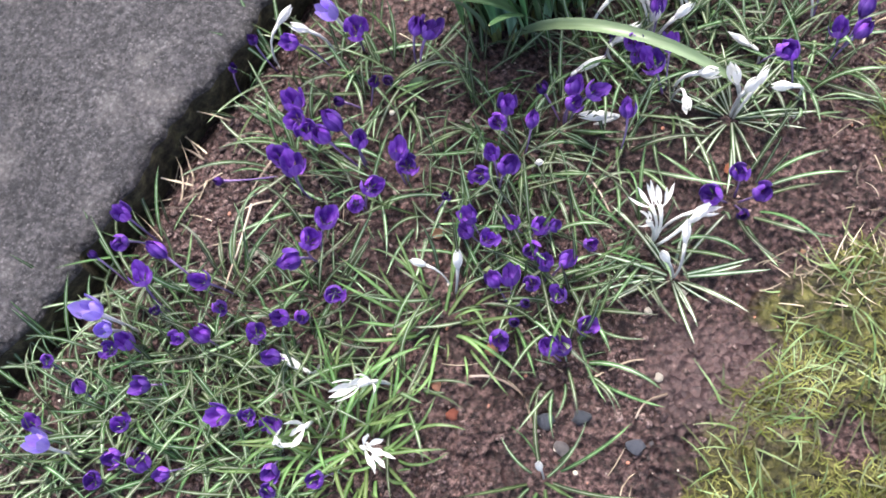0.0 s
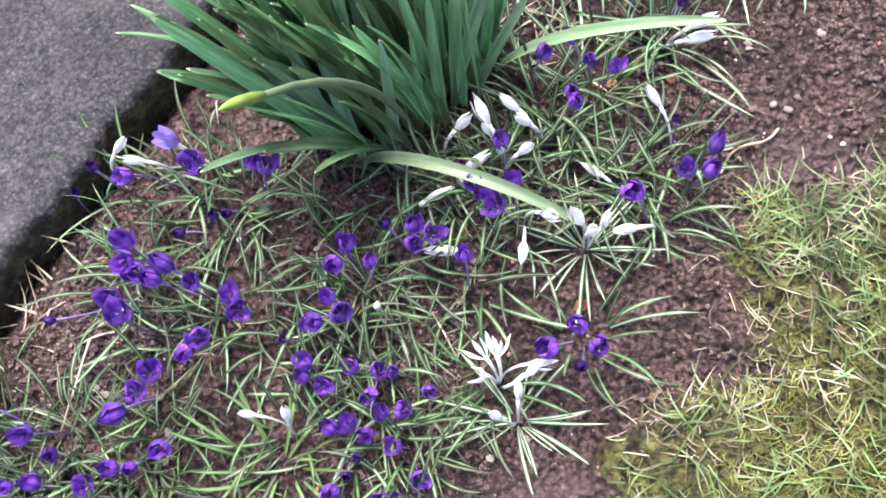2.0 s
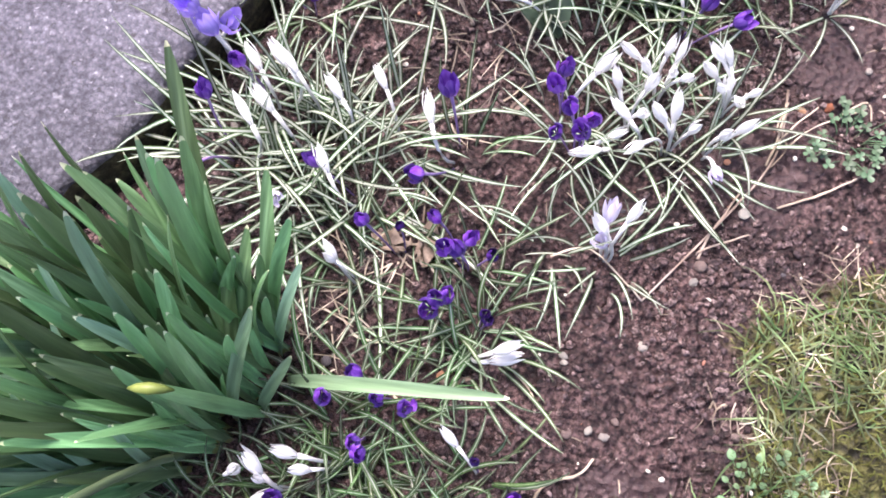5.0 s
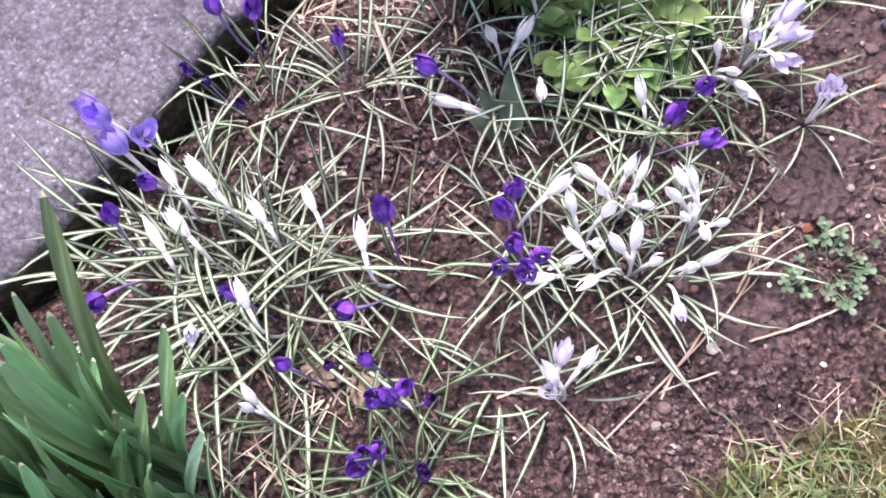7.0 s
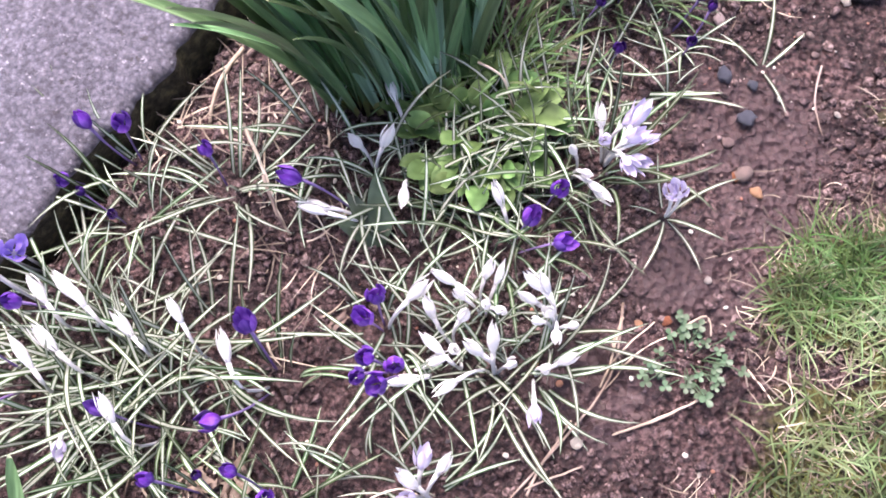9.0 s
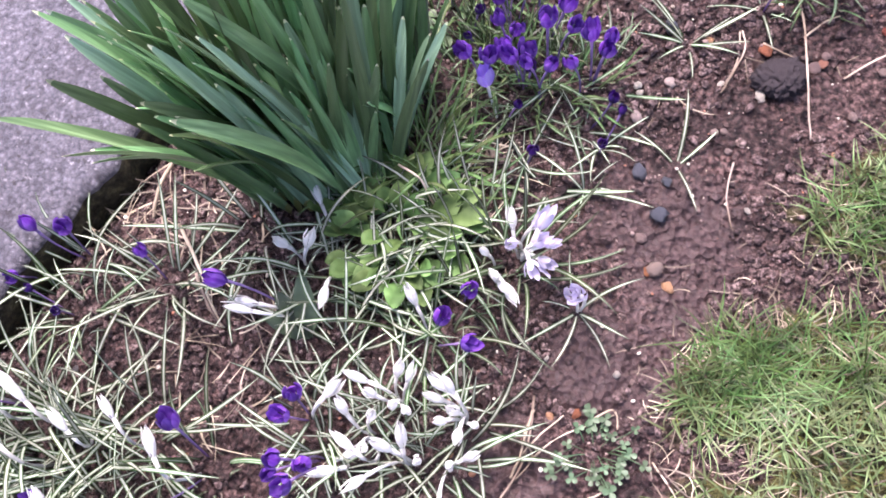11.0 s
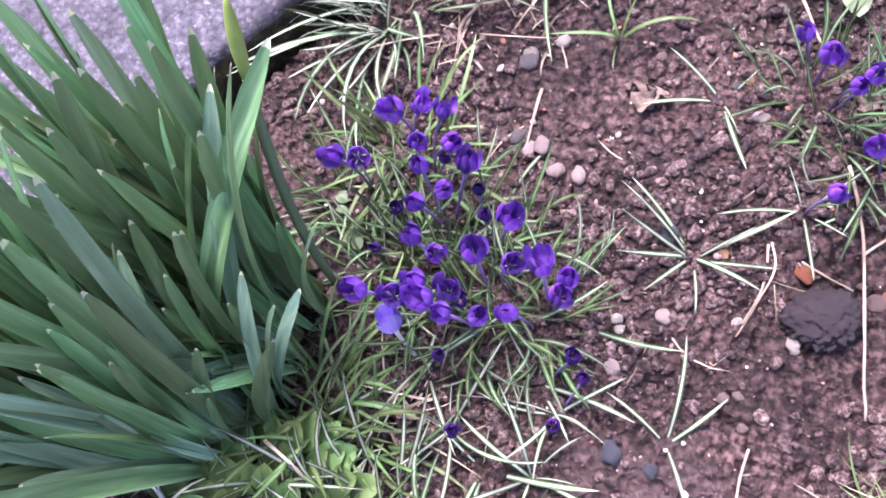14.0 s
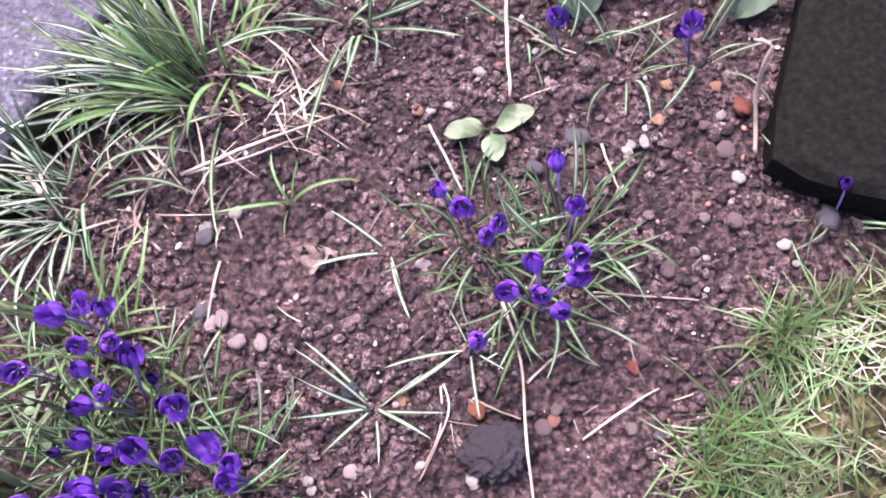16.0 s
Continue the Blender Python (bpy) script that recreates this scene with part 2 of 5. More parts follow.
MAT_WEED = material("weed_leaf", leaf_look((0.0806, 0.143, 0.0658), (0.184, 0.3, 0.148), (0.368, 0.537, 0.311), 0.02, 0.25), 0.45, 0.4, 0.2)
MAT_CLOVER = material("clover_leaf", leaf_look((0.055, 0.10, 0.05), (0.095, 0.16, 0.085), (0.16, 0.24, 0.14), 0.02, 0.25), 0.45, 0.4, 0.1)
MAT_GRASS = material("grass_blade", leaf_look((0.0484, 0.075, 0.0231), (0.108, 0.152, 0.0528), (0.231, 0.293, 0.135), 0.035, 0.55, "island"), 0.5, 0.4, 0.12)
MAT_MOSS = material("moss_blade", leaf_look((0.0466, 0.0507, 0.00879), (0.108, 0.113, 0.0223), (0.249, 0.248, 0.0797), 0.025, 0.55, "island"), 0.55, 0.3, 0.2)
MAT_STRAW = material("dead_straw", leaf_look((0.132, 0.099, 0.072), (0.289, 0.234, 0.172), (0.506, 0.432, 0.34), 0.015, 0.6, "island"), 0.6, 0.3, 0.1)
MAT_STEM = material("dry_stem", leaf_look((0.198, 0.15, 0.108), (0.367, 0.289, 0.222), (0.552, 0.469, 0.386), 0.015, 0.3), 0.6, 0.3)


# ---- mesh helpers ----
def mesh_of(name, verts, faces, mats, index=None, smooth=True):
    me = bpy.data.meshes.new(name)
    if isinstance(faces, np.ndarray):
        me.vertices.add(len(verts))
        me.vertices.foreach_set("co", np.asarray(verts, dtype=np.float32).ravel())
        me.loops.add(faces.size)
        me.loops.foreach_set("vertex_index", faces.astype(np.int32).ravel())
        me.polygons.add(len(faces))
        me.polygons.foreach_set("loop_start", np.arange(0, faces.size, faces.shape[1], dtype=np.int32))
    else:
        me.from_pydata([tuple(v) for v in verts], [], faces)
    for m in mats:
        me.materials.append(m)
    if index is not None:
        me.polygons.foreach_set("material_index", index)
    if smooth:
        me.polygons.foreach_set("use_smooth", [True] * len(me.polygons))
    me.update()
    return me


def child(name, me, parent, local, label=""):
    ob = new(name, me)
    ob.parent = parent
    ob.matrix_basis = local
    return tagged(ob, label)


def tube(points, radii, sides=6):
    """Verts and faces of a tube along points."""
    verts, faces = [], []
    pts = [Vector(p) for p in points]
    for i, p in enumerate(pts):
        d = (pts[min(i + 1, len(pts) - 1)] - pts[max(i - 1, 0)]).normalized()
        a = d.orthogonal().normalized()
        b = d.cross(a)
        for k in range(sides):
            an = 2 * math.pi * k / sides
            verts.append(p + (a * math.cos(an) + b * math.sin(an)) * radii[i])
    for i in range(len(pts) - 1):
        for k in range(sides):
            faces.append((i * sides + k, i * sides + (k + 1) % sides, (i + 1) * sides + (k + 1) % sides, (i + 1) * sides + k))
    faces.append(tuple(range(sides - 1, -1, -1)))
    faces.append(tuple((len(pts) - 1) * sides + k for k in range(sides)))
    return verts, faces


def arch(length, elev0, elev1, steps, power=1.0, side=0.0):
    """A blade's midline from the ground: outwards along x, its slope going from elev0 to elev1 degrees; side: sideways drift."""
    pts = [Vector((0, 0, 0))]
    for i in range(steps):
        s = ((i + 0.5) / steps) ** power
        e = radians(elev0 + (elev1 - elev0) * s)
        yaw = side * s
        step = length / steps
        pts.append(pts[-1] + Vector((math.cos(e) * math.cos(yaw), math.cos(e) * math.sin(yaw), math.sin(e))) * step)
    return pts


def blade(points, widths, keel, cols, twist=0.0):
    """A strip along points, cols faces wide, folded into a keel."""
    verts, faces = [], []
    for i, p in enumerate(points):
        d = (points[min(i + 1, len(points) - 1)] - points[max(i - 1, 0)]).normalized()
        side = d.cross(Vector((0, 0, 1)))
        side = side.normalized() if side.length > 1e-4 else Vector((0, -1, 0))
        side = Matrix.Rotation(twist * i / len(points), 3, d) @ side
        up = side.cross(d)
        for k in range(cols + 1):
            s = 2 * k / cols - 1
            verts.append(p + side * (s * widths[i] / 2) + up * (abs(s) ** 1.5 * keel * widths[i]))
    for i in range(len(points) - 1):
        for k in range(cols):
            a = i * (cols + 1) + k
            faces.append((a, a + 1, a + cols + 2, a + cols + 1))
    return verts, faces


# ---- the lie of the bed ----
EDGE = [(-25.0, -9.9), (-3.0, -1.75), (0.20, -0.560), (0.313, -0.514), (0.43, -0.466), (0.58, -0.434), (0.76, -0.368), (0.92, -0.312), (1.06, -0.262),
        (1.20, -0.176), (1.33, -0.125), (1.45, -0.080), (1.58, -0.020), (1.72, 0.030), (1.92, 0.120), (2.06, 0.217), (2.16, 0.258), (6.0, 1.9), (30.0, 12.1)]
LAWN = [(-25.0, -9.2), (-3.0, -1.05), (0.12, 0.13), (0.40, 0.265), (0.55, 0.320), (0.60, 0.285), (0.68, 0.385), (0.72, 0.44), (0.84, 0.39), (0.92, 0.42), (1.00, 0.55),
        (1.10, 0.555), (1.16, 0.54), (1.24, 0.60), (1.29, 0.68), (1.42, 0.695), (1.50, 0.65), (1.56, 0.70), (1.63, 0.78), (1.74, 0.79), (1.82, 0.83),
        (1.88, 0.89), (1.96, 0.92), (2.00, 0.93), (2.06, 1.02), (2.13, 1.06), (2.25, 1.3), (6.0, 2.6), (30.0, 12.8)]


NOTCHES = ((0.421, 0.473, 0.035, 0.03), (0.80, 1.645, 0.13, 0.035), (0.74, 1.432, 0.05, 0.022), (0.93, 1.965, 0.05, 0.025))


def along(line, y):
    """The line's x at y; its points rise in y."""
    i = 1
    while i < len(line) - 1 and line[i][0] < y:
        i += 1
    (y0, x0), (y1, x1) = line[i - 1], line[i]
    return x0 + (x1 - x0) * min(1.0, max(0.0, (y - y0) / (y1 - y0)))


def wobble(y):
    return 0.55 * (0.006 * math.sin(y * 37.0) + 0.004 * math.sin(y * 91.0 + 1.0) + 0.003 * math.sin(y * 173.0 + 2.0))


def edge_x(y):
    return float(along(EDGE, y)) + wobble(y)


def lawn_amount(x, y):
    """0 in the bed, 1 on the lawn, ragged between."""
    n = noise.noise(Vector((x * 9, y * 9, 3.0))) * 0.05 + noise.noise(Vector((x * 30, y * 30, 8.0))) * 0.025
    gap = min(((x - bx) / rx) ** 2 + ((y - by) / ry) ** 2 for bx, by, rx, ry in NOTCHES)
    return min(1.0, max(0.0, (x - float(along(LAWN, y)) + n) / 0.035 + 0.3)) * min(1.0, max(0.0, (gap - 0.75) * 2.5))


def ground_z(x, y):
    z = 0.010 * noise.noise(Vector((x * 5, y * 5, 0))) + 0.006 * noise.noise(Vector((x * 22, y * 22, 4))) + 0.005 * noise.noise(Vector((x * 60, y * 60, 7)))
    gap = x - edge_x(y)
    if gap < -0.012:
        return -0.12 if gap > -1.25 else z
    return z - 0.034 * math.exp(-(max(gap, 0) / 0.024) ** 2) + 0.008 * lawn_amount(x, y)


BARE = ((0.638, 1.666, 0.085, 0.075), (0.600, 1.500, 0.07, 0.06), (0.52, 1.36, 0.06, 0.07), (0.66, 1.58, 0.06, 0.05), (0.30, 0.50, 0.10, 0.06),
        (0.46, 0.95, 0.07, 0.05))


def mud_amount(x, y):
    """1 where rain has washed the soil smooth."""
    n = 0.5 * noise.noise(Vector((x * 24, y * 24, 6)))
    return max(min(1.0, max(0.0, 1.5 - ((x - bx) / rx) ** 2 - ((y - by) / ry) ** 2 + n)) for bx, by, rx, ry in BARE)


def build_ground():
    xs = np.concatenate(([-400, -120, -40, -12, -5, -2.5, -1.5, -1.0], np.arange(-0.72, 1.45, 0.0065), [1.6, 2.0, 3, 6, 15, 40, 120, 400]))
    ys = np.concatenate(([-400, -120, -40, -12, -4, -1.5, -0.6, -0.2], np.arange(-0.05, 2.75, 0.0065), [2.9, 3.3, 4, 6, 12, 40, 120, 400]))
    nx, ny = len(xs), len(ys)
    verts, lawn, mud = [], [], []
    for y in ys:
        for x in xs:
            near = -0.8 < x < 1.5 and -0.3 < y < 2.8
            verts.append((x, y, ground_z(x, y) if near else -0.01))
            mud.append(mud_amount(x, y) if near else 0.0)
            lawn.append(lawn_amount(x, y) if near else (1.0 if x > float(along(LAWN, y)) or x < edge_x(y) else 0.0))
    faces = [(j * nx + i, j * nx + i + 1, (j + 1) * nx + i + 1, (j + 1) * nx + i) for j in range(ny - 1) for i in range(nx - 1)]
    me = mesh_of("ground", verts, faces, [MAT_SOIL])
    me.attributes.new("lawn", "FLOAT", "POINT").data.foreach_set("value", lawn)
    me.attributes.new("mud", "FLOAT", "POINT").data.foreach_set("value", mud)
    return tagged(new("ground", me), "damp reddish-brown garden soil beside a mossy lawn", "ground", kind="structure")


ground = build_ground()


def build_slab(name, y0, y1, top, mat, label):
    """One bay of the path: a thick cast slab whose bed-side edge is chipped and worn."""
    steps = 900
    verts, faces, index = [], [], []
    rows = [(-1.2, 0.0), (-0.5, 0.0), (-0.10, 0.001), (-0.030, 0.0), (-0.014, -0.001), (-0.005, -0.005), (0.0, -0.014), (0.001, -0.05), (-0.004, -0.20)]
    for i in range(steps + 1):
        s = 2 * i / steps - 1
        y = 1.2 + 1.9 * s + (y1 - 3.1 if s > 0 else -0.7 - y0) * abs(s) ** 9 * (1 if s > 0 else -1)
        e = edge_x(y)
        chip = max(0.0, noise.noise(Vector((y * 28, 2.0, top))) - 0.2) * 0.018
        for k, (dx, dz) in enumerate(rows):
            rough = 0.0015 * noise.noise(Vector((y * 120, k * 3.1, 5.0))) if k > 2 else 0.0
            verts.append((e + dx - (chip if k > 3 else 0) + rough, y, top + dz - (chip * 0.4 if k in (4, 5) else 0) + rough))
    n = len(rows)
    for i in range(steps):
        for k in range(n - 1):
            a = i * n + k
            faces.append((a, a + 1, a + n + 1, a + n))
            index.append(1 if k >= 6 else 0)
    faces += [tuple(range(n - 1, -1, -1)), tuple(steps * n + k for k in range(n))]
    index += [1, 1]
    return tagged(new(name, mesh_of(name, verts, faces, [mat, MAT_SIDE], index)), label, "path", kind="structure")


path = build_slab("path", -24.0, 29.0, 0.050, MAT_SLAB, "damp grey concrete garden path with a worn edge")


def build_block(name, x, y, lx, ly, h, turn, label):
    """A rough-cut low stone with rounded arrises."""
    bm = bmesh.new()
    bmesh.ops.create_cube(bm, size=1)
    bmesh.ops.subdivide_edges(bm, edges=bm.edges[:], cuts=9, use_grid_fill=True)
    for v in bm.verts:
        c = v.co * 2
        over = sum(1 for a in c if abs(a) > 0.95)
        k = 1 - 0.035 * max(0, over - 1)
        v.co = Vector((c.x * lx / 2, c.y * ly / 2, c.z * h / 2)) * k
        v.co += v.co.normalized() * 0.006 * noise.noise(v.co * 16 + Vector((x, y, 0)))
    me = bpy.data.meshes.new(name)
    bm.to_mesh(me)
    bm.free()
    me.materials.append(MAT_DARK)
    ob = new(name, me)
    ob.matrix_world = pose(x, y, h / 2 - 0.03, 0, 0, turn)
    return tagged(ob, label, "edging stone")


build_block("edging_stone", 1.205, 2.382, 0.42, 0.56, 0.075, -12, "dark greenish edging stone at the bed's end")
build_block("edging_stone", 0.845, 2.46, 0.22, 0.18, 0.10, 6, "dark brown low edging stone at the bed's end")


# ---- soil crumbs, grass and moss ----
def lump(seed, sub, squash=(1, 1, 0.75), rough=0.35):
    bm = bmesh.new()
    bmesh.ops.create_icosphere(bm, subdivisions=sub, radius=1)
    for v in bm.verts:
        n = noise.noise(v.co * 1.3 + Vector((seed * 7.1, 0, 0))) * rough + noise.noise(v.co * 3.1 + Vector((0, seed * 3.3, 0))) * rough * 0.5
        v.co = v.co * (1 + n)
        v.co = Vector((v.co.x * squash[0], v.co.y * squash[1], v.co.z * squash[2]))
    vs = np.array([v.co[:] for v in bm.verts])
    fs = np.array([[v.index for v in f.verts] for f in bm.faces])
    bm.free()
    return vs, fs


def chunk(seed, sub, squash, cuts):
    """A broken clod: a lump with flat broken faces."""
    vs, fs = lump(seed, sub, squash, 0.55)
    r = np.random.default_rng(seed + 300)
    for k in range(cuts):
        n = r.normal(0, 1, 3)
        n /= np.linalg.norm(n)
        over = np.maximum(vs @ n - r.uniform(0.45, 0.75), 0)
        vs = vs - over[:, None] * n * 0.9
    return vs, fs


def scatter_clods(count):
    kinds = [chunk(k, 2, (1, 0.85, 0.75), 7) for k in range(12)]
    small = [chunk(k + 20, 1, (1, 0.8, 0.7), 4) for k in range(8)]
    verts, faces, base = [], [], 0
    made = 0
    while made < count:
        y = rng.uniform(0.1, 2.65)
        x = rng.uniform(edge_x(y) + 0.015, float(along(LAWN, y)) + 0.10)
        crumbly = 0.15 + 0.40 * min(1, max(0, (y - 0.75) / 0.5)) + 1.3 * noise.noise(Vector((x * 5, y * 5, 9)))
        bare = min(((x - bx) / rx) ** 2 + ((y - by) / ry) ** 2 for bx, by, rx, ry in BARE)
        if rng.random() > (crumbly if bare > 1 else 0.10 + 0.25 * bare) or lawn_amount(x, y) > rng.random() * 0.8:
            continue
        big = 0.0046 if y < 0.9 else 0.0046 + 0.0022 * min(1, (y - 0.9) / 0.8)
        r = 0.0014 + big * rng.random() ** (2.2 if bare > 1.3 else 6)
        vs, fs = kinds[rng.integers(12)] if r > 0.0052 else small[rng.integers(8)]
        a = rng.uniform(0, 6.283)
        c, s = math.cos(a), math.sin(a)
        v = vs * r * rng.uniform(0.65, 1.35, 3)
        v = np.stack((v[:, 0] * c - v[:, 1] * s, v[:, 0] * s + v[:, 1] * c, v[:, 2]), 1) + (x, y, ground_z(x, y) + r * 0.16)
        verts.append(v)
        faces.append(fs + base)
        base += len(v)
        made += 1
    ob = new("soil_crumbs", mesh_of("soil_crumbs", np.concatenate(verts), np.concatenate(faces), [MAT_CLOD]))
    return tagged(ob, "loose crumbs and clods of reddish-brown soil", "soil", kind="stuff")


scatter_clods(27000)


def scatter_grit(name, count, mat, label, big):
    """Tiny stones pressed into the soil."""
    kinds = [lump(k + 150, 1, (1, 0.8, 0.6), 0.4) for k in range(6)]
    verts, faces, base, made = [], [], 0, 0
    while made < count:
        y = rng.uniform(0.1, 2.6)
        x = rng.uniform(edge_x(y) + 0.02, float(along(LAWN, y)) + 0.04)
        if rng.random() > 0.25 + 0.6 * min(1, max(0, (y - 1.3) / 0.7)) + 0.5 * noise.noise(Vector((x * 6, y * 6, 2))):
            continue
        vs, fs = kinds[rng.integers(6)]
        r = 0.0009 + big * rng.random() ** 3
        a = rng.uniform(0, 6.283)
        c, s = math.cos(a), math.sin(a)
        v = vs * r * rng.uniform(0.7, 1.3, 3)
        verts.append(np.stack((v[:, 0] * c - v[:, 1] * s, v[:, 0] * s + v[:, 1] * c, v[:, 2]), 1) + (x, y, ground_z(x, y) + r * 0.35 + 0.0008))
        faces.append(fs + base)
        base += len(v)
        made += 1
    tagged(new(name, mesh_of(name, np.concatenate(verts), np.concatenate(faces), [mat])), label, "gravel", kind="stuff")


scatter_grit("pale_grit", 420, STONES["cream"], "tiny pale stones scattered in the soil", 0.0030)
scatter_grit("pink_grit", 900, STONES["pink"], "tiny pinkish-brown stones scattered in the soil", 0.0032)
scatter_grit("orange_grit", 260, STONES["orange"], "tiny orange-brown stones scattered in the soil", 0.0026)


def scatter_blades(name, count, place, length, width, elev, droop, mat, label, category, steps=4, curl=0.5):
    """Many single blades: place() gives x, y or None."""
    verts, faces, base, made, tries = [], [], 0, 0, 0
    while made < count and tries < count * 30:
        tries += 1
        at = place()
        if at is None:
            continue
        x, y = at
        L = rng.uniform(*length)
        w = rng.uniform(*width)
        e0 = rng.uniform(*elev)
        pts = arch(L, e0, e0 - rng.uniform(*droop), steps, 1.0, rng.normal(0, curl))
        az = rng.uniform(0, 6.283)
        c, s = math.cos(az), math.sin(az)
        g = ground_z(x, y)
        z0 = g - 0.002
        for i, p in enumerate(pts):
            ww = w * (1 - 0.85 * (i / steps) ** 2) / 2
            d = pts[min(i + 1, steps)] - pts[max(i - 1, 0)]
            n = Vector((-d.y, d.x, 0))
            n = n.normalized() * ww if n.length > 1e-6 else Vector((0, ww, 0))
            for q in (p + n, p - n):
                verts.append((x + q.x * c - q.y * s, y + q.x * s + q.y * c, max(z0 + q.z, g - 0.004)))
        for i in range(steps):
            a = base + 2 * i
            faces.append((a, a + 1, a + 3, a + 2))
        base += 2 * (steps + 1)
        made += 1
    ob = new(name, mesh_of(name, verts, faces, [mat]))
    return tagged(ob, label, category, kind="stuff")


def on_lawn(thick, y0=0.05, y1=2.45, reach=0.75):
    def place():
        y = rng.uniform(y0, y1)
        x = float(along(LAWN, y)) + rng.uniform(-0.06, reach)
        if x > 1.35 or (x > 0.98 and y > 2.2) or ((x - 0.360) / 0.036) ** 2 + ((y - 0.434) / 0.03) ** 2 < 1:
            return None
        return (x, y) if rng.random() < lawn_amount(x, y) ** 1.5 * thick(x, y) else None
    return place


def mossy(x, y):
    return min(1, max(0.05, (1.5 - y) / 0.6)) * (0.62 + 1.2 * noise.noise(Vector((x * 9, y * 9, 1))))


def grassy(x, y):
    return min(1, max(0.30, (y - 0.6) / 0.45, (x - 0.55) / 0.2)) * (0.6 + 1.6 * noise.noise(Vector((x * 7, y * 7, 5))))


scatter_blades("lawn_moss", 46000, on_lawn(mossy, 0.05, 1.6), (0.008, 0.028), (0.0009, 0.0019), (15, 80), (30, 120), MAT_MOSS,
               "short curly yellow-green moss of the lawn", "moss", 5, 1.7)
scatter_blades("lawn_grass", 16000, on_lawn(grassy), (0.020, 0.068), (0.0014, 0.0028), (15, 70), (20, 70), MAT_GRASS,
               "green lawn grass with a ragged edge", "grass", 4, 0.7)


def rim(y0, y1, spread):
    def place():
        y = rng.uniform(y0, y1)
        return float(along(LAWN, y)) + rng.normal(0.055, spread), y
    return place


def tuft_spot(x, y, r):
    def place():
        gx, gy = x + rng.normal(0, r), y + rng.normal(0, r)
        return (gx, gy) if lawn_amount(gx, gy) > 0.35 else None
    return place


MAT_LUSH = material("lush_grass_blade", leaf_look((0.0442, 0.087, 0.0216), (0.0957, 0.173, 0.048), (0.189, 0.307, 0.123), 0.03, 0.5, "island"), 0.45, 0.4, 0.25)
for (gx, gy), gr, gn in (((0.741, 1.528), 0.027, 210), ((0.754, 1.525), 0.022, 170), ((0.848, 1.725), 0.03, 170), ((0.844, 1.564), 0.03, 140), ((0.923, 1.910), 0.03, 150),
                         ((0.967, 1.999), 0.025, 130)):
    scatter_blades("lawn_tuft", gn, tuft_spot(gx, gy, gr), (0.022, 0.08), (0.0012, 0.0026), (15, 80), (15, 70), MAT_LUSH,
                   "lush bright green tuft of lawn grass", "grass", 5, 0.4)
scatter_blades("lawn_thatch", 1500, on_lawn(lambda x, y: 1.0, 1.2, 2.4, 0.4), (0.015, 0.06), (0.001, 0.0022), (5, 45), (10, 60), MAT_STRAW,
               "pale dead blades mixed into the lawn", "dead grass", 4, 0.8)
scatter_blades("lawn_straw", 1300, rim(0.6, 1.75, 0.045), (0.012, 0.045), (0.001, 0.002), (2, 40), (5, 50), MAT_STRAW,
               "pale dead grass along the lawn's edge", "dead grass", 5, 1.2)


def in_bed():
    y = rng.uniform(0.15, 2.5)
    return rng.uniform(edge_x(y) + 0.02, float(along(LAWN, y))), y


scatter_blades("straw_bits", 420, in_bed, (0.02, 0.07), (0.0008, 0.002), (0, 12), (0, 14), MAT_STRAW, "scattered bits of dry straw on the soil", "straw")


def heap(x, y, r):
    def place():
        return x + rng.normal(0, r), y + rng.normal(0, r)
    return place


for (hx, hy), hr, hn in (((0.050, 1.585), 0.055, 110), ((0.482, 2.215), 0.03, 70), ((0.359, 2.101), 0.035, 70), ((0.414, 1.713), 0.015, 40),
                       ((0.151, 1.171), 0.016, 40), ((-0.37, 0.60), 0.055, 30), ((0.103, 1.085), 0.04, 40), ((0.165, 1.414), 0.05, 60)):
    scatter_blades("straw_heap", hn, heap(hx, hy, hr), (0.03, 0.09), (0.0012, 0.003), (3, 30), (5, 40), MAT_STRAW,
                   "tangle of dry pale dead leaves on the soil", "dead leaves")


# ---- crocuses ----
def crocus_leaf_mesh(e0, e1, side, width, twist, mats, rib=0.17):
    L, steps = 0.12, 8
    pts = arch(L, e0, e1, steps, 1.15, side)
    prof = [0.75, 0.95, 1.0, 1.0, 1.0, 0.95, 0.82, 0.55, 0.10]
    verts, faces = blade(pts, [p * width for p in prof], 0.10, 3, twist)
    for i in range(len(pts)):
        mid = (verts[i * 4] + verts[i * 4 + 3]) / 2
        for k, s in ((1, rib), (2, -rib)):
            verts[i * 4 + k] = mid + (verts[i * 4] - verts[i * 4 + 3]) * s - Vector((0, 0, 0.0002))
    return mesh_of("crocus_leaf", verts, faces, mats, [1 if k % 3 == 1 else 0 for k in range(len(faces))])


LEAF_FORMS = ((80, 58, 0.4, 0.0042, 0.3), (72, 30, -0.6, 0.0044, 0.0), (64, 24, 0.5, 0.0046, -0.3), (55, 25, -0.1, 0.0042, 0.4), (46, 8, -0.5, 0.0046, 0.2),
              (38, 8, 0.7, 0.0044, -0.3), (62, -34, -0.5, 0.0046, 0.0), (28, 4, 0.3, 0.0042, 0.4), (84, 66, 0.3, 0.0040, -0.2), (20, 0, -0.4, 0.0044, 0.3),
              (52, -18, 0.9, 0.0044, 0.2), (33, 14, -0.05, 0.0046, 0.0), (76, -10, -0.3, 0.0040, 0.1), (68, 4, 0.2, 0.0044, -0.1))
